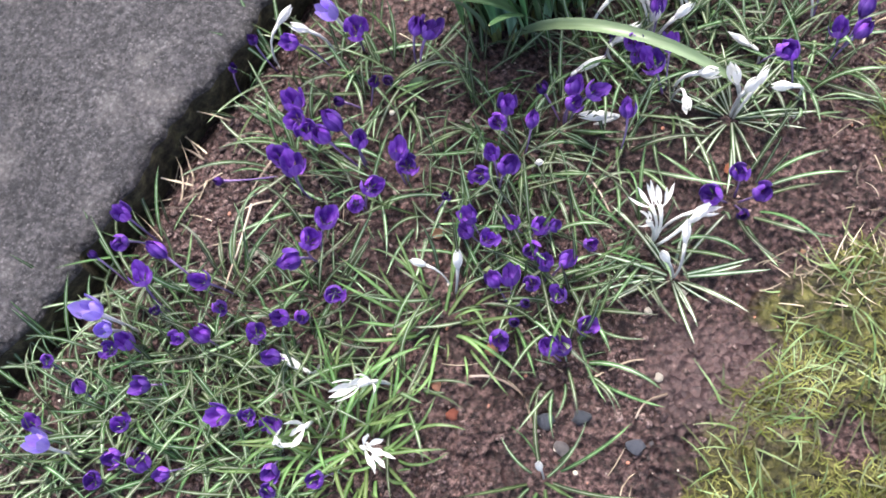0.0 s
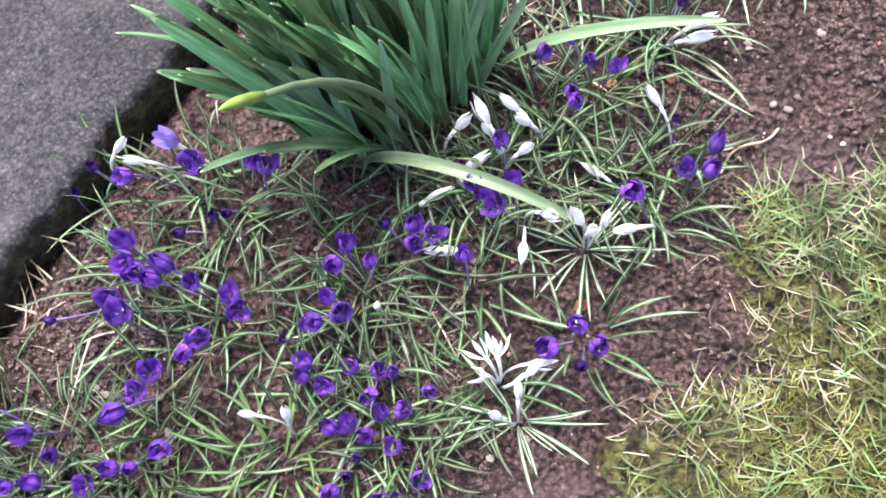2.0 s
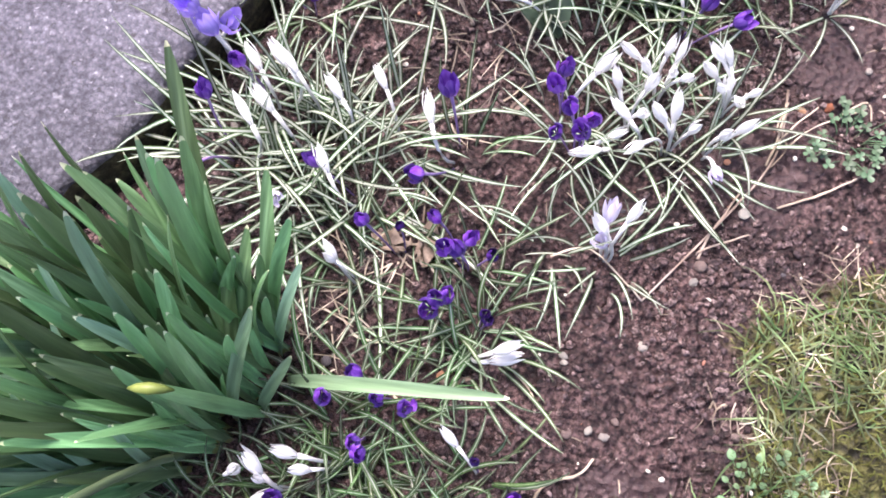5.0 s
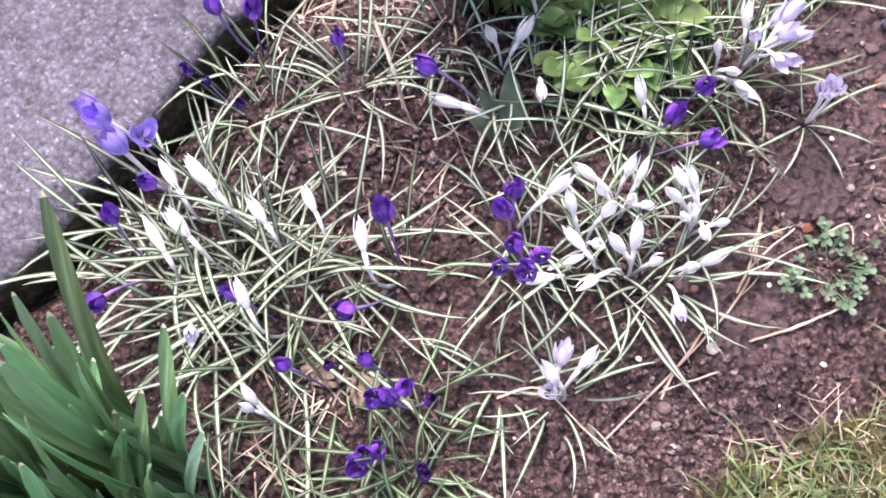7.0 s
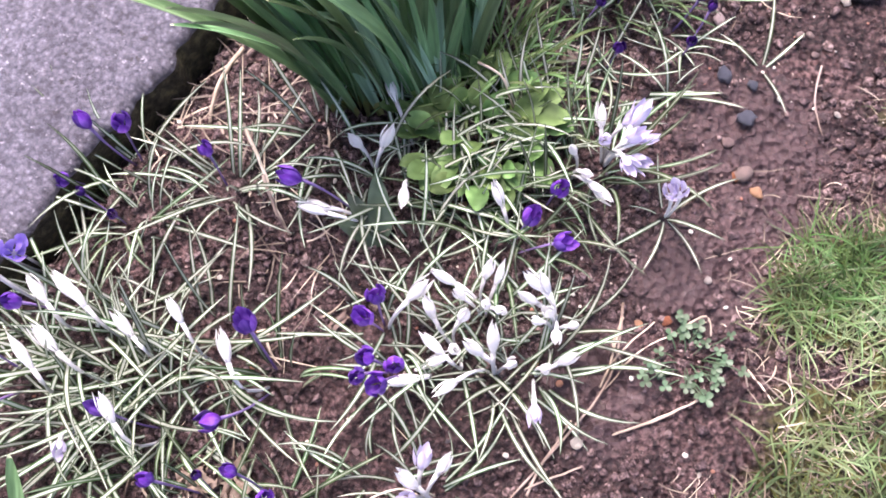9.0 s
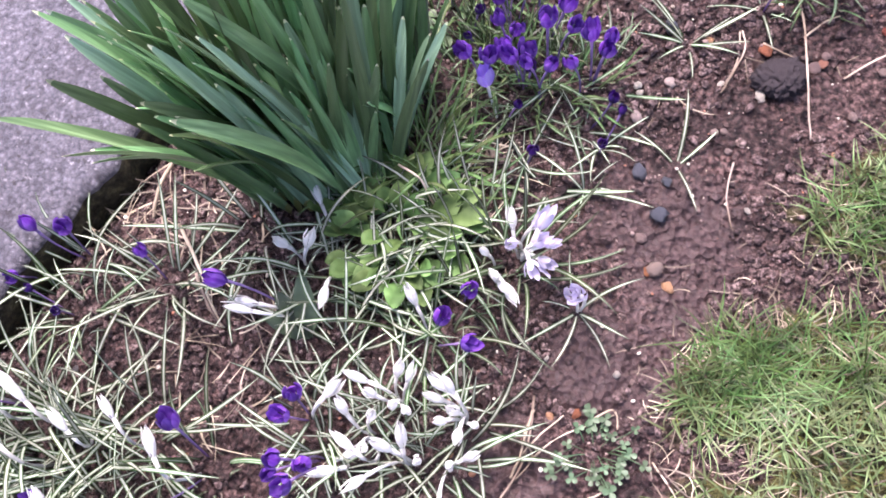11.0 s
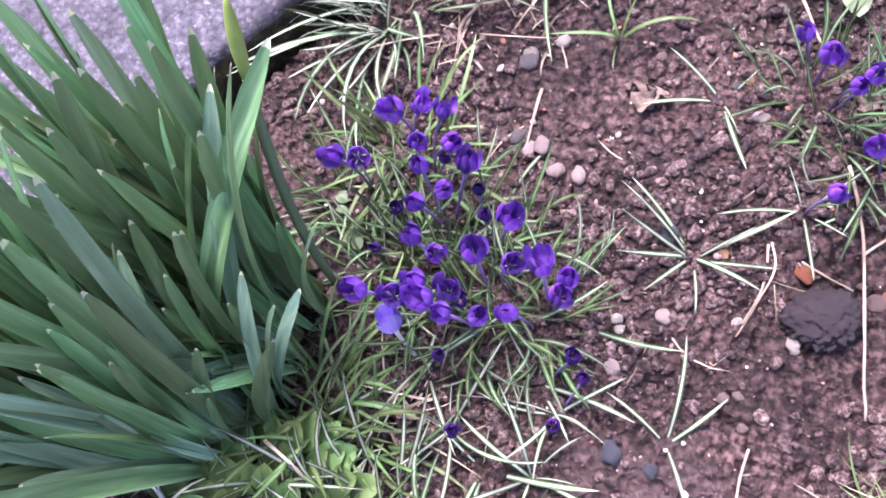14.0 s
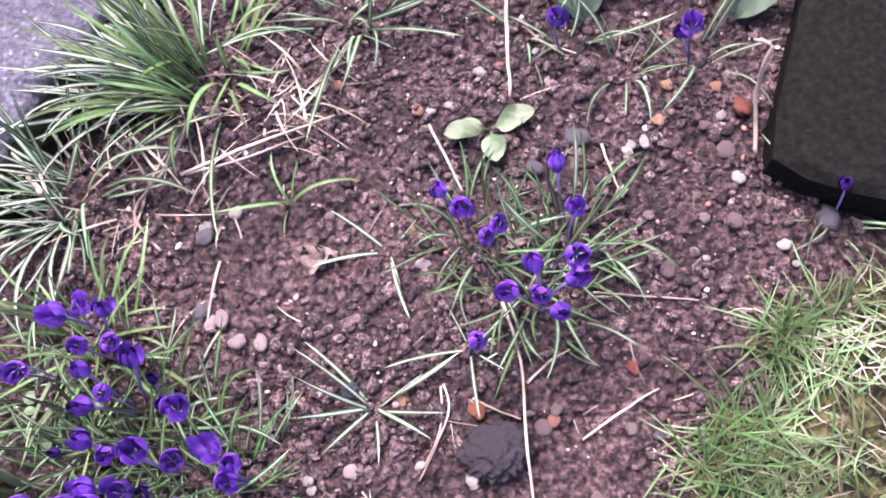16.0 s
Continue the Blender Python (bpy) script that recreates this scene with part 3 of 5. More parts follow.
DEEP_LEAVES = [crocus_leaf_mesh(f[0], f[1], f[2], f[3] * 1.2, f[4], [MAT_LEAF, MAT_RIB], 0.12) for f in LEAF_FORMS]
CROCUS_LEAVES = [crocus_leaf_mesh(*f, [MAT_LEAF, MAT_RIB]) for f in LEAF_FORMS]
SILVER_LEAVES = [crocus_leaf_mesh(*f, [MAT_LEAF, MAT_SILVER], 0.25) for f in LEAF_FORMS]
GREEN_LEAVES = [crocus_leaf_mesh(*f, [MAT_LEAF, MAT_FRESH_RIB], 0.10) for f in LEAF_FORMS[:9]]
UPRIGHT_LEAVES = [crocus_leaf_mesh(*f, [MAT_LEAF, MAT_FRESH_RIB], 0.13) for f in LEAF_FORMS if f[0] > 63 and f[1] > 0]
STAR_LEAVES = [crocus_leaf_mesh(*f, [MAT_LEAF, MAT_SILVER], 0.22) for f in (
    (34, 10, 0.1, 0.0054, 0.2), (26, 4, -0.15, 0.0052, -0.2), (40, 16, 0.05, 0.0050, 0.3), (22, 6, 0.2, 0.0054, 0.0), (48, 22, -0.1, 0.0050, -0.2))]
FRESH_LEAVES = [crocus_leaf_mesh(*f, [MAT_FRESH, MAT_FRESH_RIB]) for f in LEAF_FORMS]


LEAF_SETS = {"": CROCUS_LEAVES, "deep": DEEP_LEAVES * 2 + GREEN_LEAVES + CROCUS_LEAVES, "fresh": FRESH_LEAVES + FRESH_LEAVES[:4] * 2, "silver": SILVER_LEAVES, "star": STAR_LEAVES, "mixed": UPRIGHT_LEAVES * 4 + GREEN_LEAVES + CROCUS_LEAVES}


def petal_mesh(name, length, radius, flare, half, mat):
    """One petal of the goblet, in the flower's own axes: z up the cup. flare: rim radius over belly radius."""
    rows, cols = 6, 4
    verts, faces = [], []
    for i in range(rows + 1):
        u = i / rows
        belly = math.sin(min(1, u / 0.6) * math.pi / 2) ** 0.8
        r = radius * ((0.16 + 0.84 * belly) if u < 0.6 else 1 + (flare - 1) * ((u - 0.6) / 0.4) ** 1.3)
        wide = half * (0.30 + 0.70 * math.sin(min(1.0, u / 0.62) * math.pi / 2)) * (1 if u < 0.62 else math.sqrt(max(0.02, 1 - ((u - 0.62) / 0.40) ** 2)))
        for k in range(cols + 1):
            s = 2 * k / cols - 1
            a = s * wide
            verts.append(Vector((r * math.cos(a), r * math.sin(a), length * u - 0.06 * length * abs(s) * u)))
    for i in range(rows):
        for k in range(cols):
            a = i * (cols + 1) + k
            faces.append((a, a + 1, a + cols + 2, a + cols + 1))
    return mesh_of(name, verts, faces, [mat])


SHAPES = {"p": [(0.034, 0.0112, 0.60), (0.032, 0.0118, 0.78), (0.036, 0.0106, 0.48), (0.033, 0.0124, 0.95)],
          "q": [(0.030, 0.0095, 0.45), (0.031, 0.0100, 0.60), (0.027, 0.0090, 0.50), (0.030, 0.0108, 0.85)],
          "d": [(0.020, 0.0068, 0.45), (0.018, 0.0078, 0.7)],
          "l": [(0.033, 0.0115, 0.75), (0.034, 0.0125, 0.95)],
          "w": [(0.037, 0.0055, 0.24), (0.041, 0.0058, 0.28), (0.037, 0.0062, 0.42)],
          "v": [(0.029, 0.0066, 0.60), (0.030, 0.0076, 1.0)],
          "b": [(0.030, 0.0050, 0.30)],
          "f": [(0.030, 0.0064, 0.75), (0.033, 0.0060, 0.50)]}
PETALS["q"] = PETALS["p"]
PETALS["f"] = PETALS["w"]
PETAL_MESHES = {k: [petal_mesh("petal", *s, 0.62 if k in "wvbf" else 0.74, PETALS[k]) for s in v] for k, v in SHAPES.items()}
KIND_WORDS = {"p": "deep purple", "q": "closed deep purple", "d": "small faded purple", "l": "pale lilac", "w": "white", "v": "white and violet", "b": "white budded", "f": "wilting white"}


def crocus_flower(plant, dx, dy, h, kind, az=None):
    which = pick.randrange(len(SHAPES[kind]))
    length = SHAPES[kind][which][0]
    out = math.hypot(dx, dy)
    if az is None:
        tilt = min(62, 6 + out * (900 if kind in "wvbf" else 420)) + pick.uniform(-6, 10)
        az = math.degrees(math.atan2(dy, dx)) + pick.uniform(-25, 25)
    else:
        tilt = 82 if h < 0.05 else 58
    axis = Vector((math.sin(radians(tilt)) * math.cos(radians(az)), math.sin(radians(tilt)) * math.sin(radians(az)), math.cos(radians(tilt))))
    size = pick.uniform(0.86, 1.14) if kind in "wvlbf" else pick.uniform(0.8, 1.12) * (0.88 if h < 0.07 else 1.0)
    foot = Vector((dx, dy, h)) - axis * length * size * 0.5
    foot.z = max(foot.z, 0.012)
    local = Matrix.Translation(foot) @ axis.to_track_quat("Z", "Y").to_matrix().to_4x4() @ pose(0, 0, 0, 0, 0, pick.uniform(0, 360)) @ Matrix.Scale(size, 4)
    root = Vector((foot.x * 0.35 - axis.x * 0.01, foot.y * 0.35 - axis.y * 0.01, -0.004))
    back = local.inverted()
    mid = foot - axis * foot.z * 0.45
    pts = []
    for i in range(6):
        s = i / 5
        pts.append(back @ (root * (1 - s) ** 2 + mid * 2 * s * (1 - s) + foot * s * s))
    pts[-1] = Vector((0, 0, 0.002))
    fat = 0.0022 if kind in "wvlf" else 0.0016
    verts, faces = tube(pts, [fat * 0.8] * 4 + [fat, fat * 1.25], 5)
    flower = child("flower", mesh_of("flower_tube", verts, faces, [MAT_TUBE if kind in "wvblf" else MAT_TUBE_VIOLET]), plant, local, KIND_WORDS[kind] + " flower")
    me = PETAL_MESHES[kind][which]
    for k in range(6 if kind != "f" else 4):
        lean = pick.uniform(-4, 42) if kind == "f" else pick.uniform(-3, 4) if kind in "wb" else pick.uniform(-5, 9) - (0 if k % 2 else 2)
        child("petal", me, flower, pose(0, 0, 0, 0, 0, 60 * k + pick.uniform(-6, 6)) @ pose(0, 0, 0, 0, lean, 0) @ Matrix.Scale((1.0 if k % 2 else 0.92) * pick.uniform(0.9, 1.06), 4))


def crocus(x, y, leaves, length, flowers, style="", flop=None):
    fresh = style == "fresh"
    style = "star" if leaves <= 5 and style != "fresh" else "deep" if style == "" and y < 1.03 else style
    plant = new("crocus" if flowers or not fresh else "grass_tuft")
    plant.matrix_world = pose(x, y, ground_z(x, y))
    kinds = [f[3] for f in flowers]
    if kinds:
        main = max(sorted(set(kinds)), key=kinds.count)
        label = KIND_WORDS[main] + (" crocus" if len(kinds) == 1 else " crocuses") + " with narrow white-ribbed leaves in soil"
    else:
        label = "tuft of fine fresh-green grassy leaves" if fresh else "tuft of narrow white-ribbed crocus leaves in soil"
    if flowers or not fresh:
        tagged(plant, label, "crocus", "crocuses in the bed")
    else:
        tagged(plant, label, "grass tuft")
    spread = 0.012 if style == "star" and leaves > 9 else 0.010 + 0.0014 * leaves if leaves > 9 else 0.003
    turn = pick.uniform(0, 360)
    for k in range(leaves):
        a = turn + k * 137.5 + pick.uniform(-25, 25)
        r = spread * math.sqrt(pick.random())
        s = length / 0.12 * pick.uniform(0.4, 1.15)
        flat = pick.choice(LEAF_SETS[style])
        if flop is not None:
            a = pick.gauss(flop, 38)
        child("leaf", flat, plant, pose(r * math.cos(radians(a)), r * math.sin(radians(a)), -0.003, pick.uniform(-12, 12), 0, a) @ Matrix.Diagonal((s, s * min(1.25, 1 / s ** 0.5), s, 1)))
    for f in flowers:
        crocus_flower(plant, *f)


crocus(-0.328, 0.333, 22, 0.092, [(-0.006, -0.011, 0.056, 'p')])
crocus(-0.275, 0.347, 22, 0.092, [])
crocus(-0.218, 0.329, 22, 0.092, [(-0.017, -0.014, 0.066, 'p'), (0.015, -0.006, 0.065, 'p')])
crocus(-0.176, 0.414, 22, 0.092, [(-0.022, -0.024, 0.065, 'p'), (-0.008, -0.021, 0.035, 'w', 165)])
crocus(-0.356, 0.409, 22, 0.092, [(0.002, 0.025, 0.105, 'p'), (0.009, -0.003, 0.059, 'd')])
crocus(-0.284, 0.456, 22, 0.092, [(-0.004, -0.010, 0.103, 'p')])
crocus(-0.399, 0.232, 22, 0.092, [(-0.010, 0.002, 0.084, 'l')])
crocus(-0.337, 0.262, 22, 0.092, [(-0.006, -0.024, 0.052, 'p')])
crocus(-0.268, 0.249, 22, 0.092, [(-0.006, -0.010, 0.066, 'p')])
crocus(-0.189, 0.453, 22, 0.092, [(-0.015, -0.019, 0.058, 'p'), (0.010, -0.011, 0.062, 'p')])
crocus(-0.183, 0.759, 21, 0.092, [(0.016, -0.022, 0.061, 'd')])
crocus(-0.253, 0.767, 21, 0.092, [(-0.031, -0.022, 0.095, 'p'), (-0.026, -0.003, 0.096, 'w')])
crocus(-0.069, 0.801, 21, 0.092, [])
crocus(0.007, 0.842, 21, 0.092, [])
crocus(0.064, 0.839, 21, 0.092, [(-0.009, -0.014, 0.035, 'w', 41), (0.009, 0.025, 0.047, 'd')])
crocus(0.017, 0.692, 21, 0.092, [(0.014, -0.013, 0.069, 'b')])
crocus(0.097, 0.617, 22, 0.092, [(0.011, -0.010, 0.039, 'p')])
crocus(0.135, 0.599, 16, 0.092, [])
crocus(0.033, 0.524, 22, 0.092, [(0.015, -0.026, 0.049, 'd'), (0.023, -0.005, 0.061, 'd'), (-0.020, 0.016, 0.040, 'p'), (-0.003, 0.025, 0.039, 'p'), (0.005, -0.049, 0.051, 'p')])
crocus(0.102, 0.542, 22, 0.092, [(-0.014, -0.001, 0.042, 'p'), (0.023, -0.028, 0.044, 'p')])
crocus(-0.417, 0.429, 20, 0.095, [(-0.027, 0.020, 0.063, 'd')])
crocus(-0.311, 0.386, 20, 0.095, [(-0.001, -0.003, 0.055, 'p')])
crocus(-0.231, 0.407, 20, 0.095, [(0.009, 0.003, 0.064, 'p')])
crocus(-0.370, 0.307, 20, 0.095, [])
crocus(-0.446, 0.239, 20, 0.095, [(0.004, 0.010, 0.057, 'p')])
crocus(-0.360, 0.210, 20, 0.095, [(0.009, 0.001, 0.057, 'p')])
crocus(-0.179, 0.254, 20, 0.095, [(0.021, -0.002, 0.055, 'p')])
crocus(-0.179, 0.359, 20, 0.095, [])
crocus(-0.323, 0.743, 18, 0.095, [(-0.024, 0.010, 0.058, 'd'), (0.018, 0.035, 0.088, 'w')])
crocus(-0.248, 0.658, 18, 0.095, [(-0.009, 0.015, 0.090, 'p'), (0.004, -0.008, 0.099, 'p'), (0.019, -0.016, 0.094, 'p')])
crocus(-0.202, 0.724, 18, 0.095, [(0.017, 0.009, 0.062, 'd'), (-0.020, -0.020, 0.050, 'd')])
crocus(-0.126, 0.642, 18, 0.095, [(0.002, 0.005, 0.091, 'p'), (0.018, -0.009, 0.090, 'p')])
crocus(-0.169, 0.594, 14, 0.095, [(0.036, -0.000, 0.113, 'p'), (0.019, -0.021, 0.097, 'p')])
crocus(-0.203, 0.520, 14, 0.095, [(0.031, 0.026, 0.108, 'p'), (0.016, 0.003, 0.097, 'p'), (0.004, -0.027, 0.102, 'p')])
crocus(-0.171, 0.485, 14, 0.095, [(0.026, -0.013, 0.088, 'p')])
crocus(-0.021, 0.727, 18, 0.095, [(0.000, 0.010, 0.069, 'p'), (-0.005, -0.019, 0.083, 'p')])
crocus(0.042, 0.757, 18, 0.095, [(-0.032, 0.015, 0.056, 'd'), (0.004, 0.019, 0.072, 'p'), (0.009, -0.002, 0.075, 'p'), (0.031, 0.011, 0.086, 'p'), (0.035, 0.005, 0.035, 'w', -163)])
crocus(0.103, 0.794, 18, 0.095, [])
crocus(0.152, 0.821, 18, 0.095, [(-0.025, -0.006, 0.087, 'p'), (-0.012, 0.026, 0.078, 'p'), (0.037, -0.004, 0.085, 'w'), (0.020, -0.052, 0.097, 'w')])
crocus(-0.017, 0.661, 18, 0.095, [(-0.010, -0.019, 0.085, 'p'), (-0.006, 0.013, 0.076, 'p'), (0.018, -0.001, 0.089, 'p')])
crocus(0.038, 0.610, 20, 0.095, [(-0.022, 0.000, 0.042, 'p'), (0.009, 0.004, 0.039, 'p'), (0.027, 0.007, 0.046, 'p'), (0.008, -0.027, 0.041, 'p')])
crocus(-0.010, 0.583, 20, 0.095, [(-0.021, 0.018, 0.051, 'p'), (-0.021, 0.002, 0.045, 'p'), (0.007, -0.003, 0.052, 'p')])
crocus(0.066, 0.554, 20, 0.095, [(-0.001, 0.017, 0.044, 'p'), (0.021, 0.026, 0.046, 'p'), (-0.010, -0.011, 0.050, 'p')])
crocus(0.111, 0.478, 20, 0.095, [(-0.020, 0.003, 0.050, 'p'), (-0.006, 0.008, 0.043, 'p')])
crocus(0.254, 0.713, 18, 0.095, [(0.005, -0.040, 0.062, 'd'), (-0.033, -0.033, 0.080, 'p'), (-0.010, -0.002, 0.083, 'p'), (0.017, -0.018, 0.082, 'p')])
crocus(0.117, 0.883, 18, 0.095, [(-0.000, 0.001, 0.088, 'p'), (0.029, -0.003, 0.093, 'w'), (0.000, -0.005, 0.078, 'w')])
crocus(0.190, 0.930, 18, 0.095, [])
crocus(0.278, 0.896, 18, 0.095, [])
crocus(-0.403, 0.491, 14, 0.095, [(-0.004, 0.007, 0.102, 'p'), (0.010, -0.028, 0.109, 'p')])
crocus(-0.461, 0.310, 20, 0.095, [(0.013, 0.010, 0.062, 'p')])
crocus(-0.223, 0.281, 20, 0.095, [])
crocus(-0.292, 0.295, 20, 0.095, [])
crocus(-0.152, 0.782, 18, 0.095, [(0.007, 0.013, 0.101, 'p'), (0.024, 0.013, 0.100, 'p')])
crocus(-0.373, 0.708, 18, 0.095, [(0.002, 0.013, 0.062, 'd')])
crocus(-0.234, 0.804, 18, 0.095, [(0.020, -0.025, 0.094, 'p'), (-0.026, -0.002, 0.078, 'l')])
crocus(0.038, 0.889, 18, 0.095, [(0.030, 0.012, 0.080, 'w')])
crocus(0.175, 0.872, 18, 0.095, [])
crocus(-0.383, 0.380, 20, 0.095, [(-0.014, 0.004, 0.099, 'l'), (0.005, -0.012, 0.092, 'l')])
crocus(-0.467, 0.380, 20, 0.095, [])
crocus(-0.300, 0.438, 20, 0.095, [(-0.049, 0.029, 0.099, 'p'), (0.021, -0.009, 0.050, 'p')])
crocus(-0.454, 0.203, 20, 0.095, [])
crocus(-0.267, 0.623, 18, 0.095, [(0.015, -0.015, 0.084, 'p'), (-0.056, -0.055, 0.063, 'd')])
crocus(-0.103, 0.295, 34, 0.110, [(-0.007, -0.016, 0.058, 'p')], "fresh")
crocus(-0.139, 0.344, 34, 0.110, [(-0.000, -0.022, 0.074, 'f')], "fresh")
crocus(-0.079, 0.327, 34, 0.110, [(0.032, -0.008, 0.084, 'f'), (0.022, -0.002, 0.090, 'f')], "fresh")
crocus(-0.038, 0.478, 28, 0.100, [], "fresh")
crocus(0.232, 0.812, 34, 0.090, [(-0.016, 0.012, 0.083, 'w'), (0.004, -0.001, 0.091, 'w'), (0.015, 0.018, 0.078, 'w')], "star")
crocus(0.205, 0.603, 22, 0.090, [(-0.003, 0.028, 0.087, 'w'), (-0.018, -0.004, 0.086, 'b')], "star")
crocus(0.172, 0.636, 16, 0.100, [(-0.017, 0.023, 0.086, 'f'), (-0.016, 0.000, 0.086, 'f'), (-0.006, 0.033, 0.073, 'f'), (0.038, 0.018, 0.083, 'f'), (0.047, 0.029, 0.073, 'f')])
crocus(0.119, 0.345, 12, 0.100, [(-0.006, 0.011, 0.069, 'b')])
crocus(-0.066, 0.397, 17, 0.100, [(-0.020, -0.010, 0.088, 'f'), (-0.036, -0.020, 0.088, 'f')])
crocus(-0.086, 0.438, 17, 0.100, [])
crocus(-0.034, 0.521, 17, 0.100, [(-0.034, 0.010, 0.076, 'b'), (0.009, 0.022, 0.085, 'b')])
crocus(0.111, 0.729, 16, 0.100, [(0.001, 0.023, 0.089, 'p')])
crocus(0.173, 0.963, 14, 0.095, [(0.005, -0.007, 0.089, 'p'), (0.011, -0.015, 0.087, 'p')])
crocus(0.124, 0.986, 14, 0.095, [(0.014, 0.004, 0.097, 'p')])
crocus(0.205, 0.999, 14, 0.095, [(0.011, 0.003, 0.084, 'p')])
crocus(0.300, 0.953, 14, 0.095, [(-0.006, 0.016, 0.052, 'd'), (-0.036, 0.033, 0.060, 'w', 143)])
crocus(0.325, 0.906, 18, 0.095, [(0.015, 0.035, 0.080, 'p'), (-0.009, -0.002, 0.082, 'p'), (0.016, 0.004, 0.080, 'p')])
crocus(0.148, 0.928, 18, 0.095, [(-0.034, 0.002, 0.087, 'w'), (-0.016, -0.011, 0.078, 'w')])
crocus(0.116, 0.892, 18, 0.095, [(-0.029, 0.020, 0.091, 'w'), (-0.021, 0.007, 0.078, 'b')])
crocus(0.252, 0.927, 18, 0.095, [])
crocus(0.237, 0.883, 18, 0.095, [(0.027, -0.018, 0.081, 'p'), (-0.019, 0.011, 0.035, 'w', 163)])
crocus(0.100, 0.854, 18, 0.095, [(-0.000, -0.021, 0.092, 'p'), (0.009, -0.026, 0.070, 'p'), (-0.011, 0.019, 0.035, 'w', 48)])
crocus(0.195, 0.885, 18, 0.095, [])
crocus(0.297, 0.859, 18, 0.095, [(-0.028, -0.035, 0.080, 'w'), (-0.028, 0.008, 0.082, 'p')])
crocus(0.261, 1.106, 12, 0.110, [(0.006, 0.009, 0.053, 'd'), (0.010, 0.003, 0.051, 'd')])
crocus(0.258, 1.062, 12, 0.110, [])
crocus(-0.042, 1.307, 25, 0.165, [(-0.003, -0.010, 0.133, 'q'), (-0.042, 0.018, 0.142, 'l'), (-0.000, 0.011, 0.100, 'w', 133), (0.026, 0.020, 0.100, 'w', 144)], "silver")
crocus(0.013, 1.255, 25, 0.165, [(-0.029, 0.018, 0.100, 'w', 144)], "silver")
crocus(0.024, 1.304, 25, 0.165, [(-0.026, 0.018, 0.100, 'w', 139), (0.030, -0.001, 0.100, 'w', 141)], "silver")
crocus(0.067, 1.269, 25, 0.165, [], "silver")
crocus(0.012, 1.197, 25, 0.165, [(0.014, -0.021, 0.076, 'v')], "silver")
crocus(0.094, 1.218, 25, 0.165, [(-0.038, 0.004, 0.095, 'q'), (-0.028, 0.005, 0.100, 'w', 125)], "silver")
crocus(-0.065, 1.236, 25, 0.165, [(-0.006, 0.026, 0.114, 'q'), (0.013, -0.058, 0.123, 'q'), (0.034, 0.019, 0.100, 'w', 133)], "silver")
crocus(0.109, 1.299, 25, 0.165, [(-0.011, 0.030, 0.100, 'w', 127)], "silver")
crocus(-0.132, 1.299, 15, 0.115, [(-0.009, 0.007, 0.052, 'd')])
crocus(-0.118, 1.357, 15, 0.115, [(-0.008, -0.003, 0.142, 'l'), (-0.025, 0.006, 0.136, 'l'), (0.034, -0.005, 0.124, 'l')])
crocus(-0.025, 1.421, 15, 0.115, [(-0.032, 0.013, 0.054, 'd'), (0.014, -0.006, 0.062, 'd')])
crocus(0.191, 1.294, 15, 0.115, [(-0.018, 0.037, 0.105, 'q'), (-0.029, -0.060, 0.093, 'q'), (-0.033, 0.011, 0.100, 'w', 113)])
crocus(0.160, 1.161, 15, 0.115, [(-0.036, 0.009, 0.105, 'q'), (-0.003, 0.021, 0.060, 'd')])
crocus(0.123, 1.121, 15, 0.115, [(-0.027, 0.016, 0.072, 'b'), (-0.020, 0.004, 0.090, 'b')])
crocus(0.231, 1.167, 15, 0.115, [(0.028, 0.008, 0.059, 'd'), (-0.037, 0.028, 0.086, 'q'), (-0.008, 0.000, 0.090, 'q'), (0.005, 0.013, 0.099, 'q'), (-0.017, -0.005, 0.106, 'q')])
crocus(0.213, 1.103, 15, 0.115, [(0.004, 0.009, 0.094, 'q'), (-0.001, -0.003, 0.087, 'q'), (0.013, 0.015, 0.084, 'q')])
crocus(0.265, 1.128, 15, 0.115, [])
crocus(0.265, 1.082, 15, 0.115, [(0.033, 0.004, 0.060, 'w', 28), (0.033, -0.004, 0.035, 'w', 23)])
crocus(0.191, 1.010, 15, 0.115, [(-0.005, -0.007, 0.079, 'q'), (-0.032, 0.011, 0.087, 'q')])
crocus(0.132, 0.971, 15, 0.115, [])
crocus(0.085, 1.166, 15, 0.115, [])
crocus(0.316, 1.332, 18, 0.115, [(-0.015, -0.012, 0.147, 'q'), (-0.024, -0.027, 0.110, 'q'), (0.002, -0.034, 0.145, 'q'), (0.009, -0.010, 0.121, 'q'), (0.011, -0.013, 0.035, 'w', -157)], "silver")
crocus(0.289, 1.370, 18, 0.115, [(-0.004, 0.018, 0.081, 'q'), (-0.009, -0.007, 0.091, 'q'), (0.036, 0.033, 0.084, 'w')], "silver")
crocus(0.367, 1.370, 18, 0.115, [(-0.028, 0.017, 0.086, 'w'), (0.008, 0.015, 0.099, 'w'), (0.006, -0.018, 0.092, 'w'), (-0.016, -0.017, 0.088, 'w', 151), (-0.014, -0.025, 0.035, 'w', 37)], "silver")
crocus(0.414, 1.350, 18, 0.115, [(-0.024, 0.008, 0.089, 'w'), (-0.008, 0.023, 0.082, 'w'), (0.015, 0.002, 0.084, 'w'), (-0.040, -0.034, 0.090, 'w')], "silver")
crocus(0.453, 1.360, 18, 0.115, [(0.008, -0.005, 0.081, 'w'), (0.027, 0.010, 0.077, 'w'), (0.007, -0.048, 0.080, 'v')], "silver")
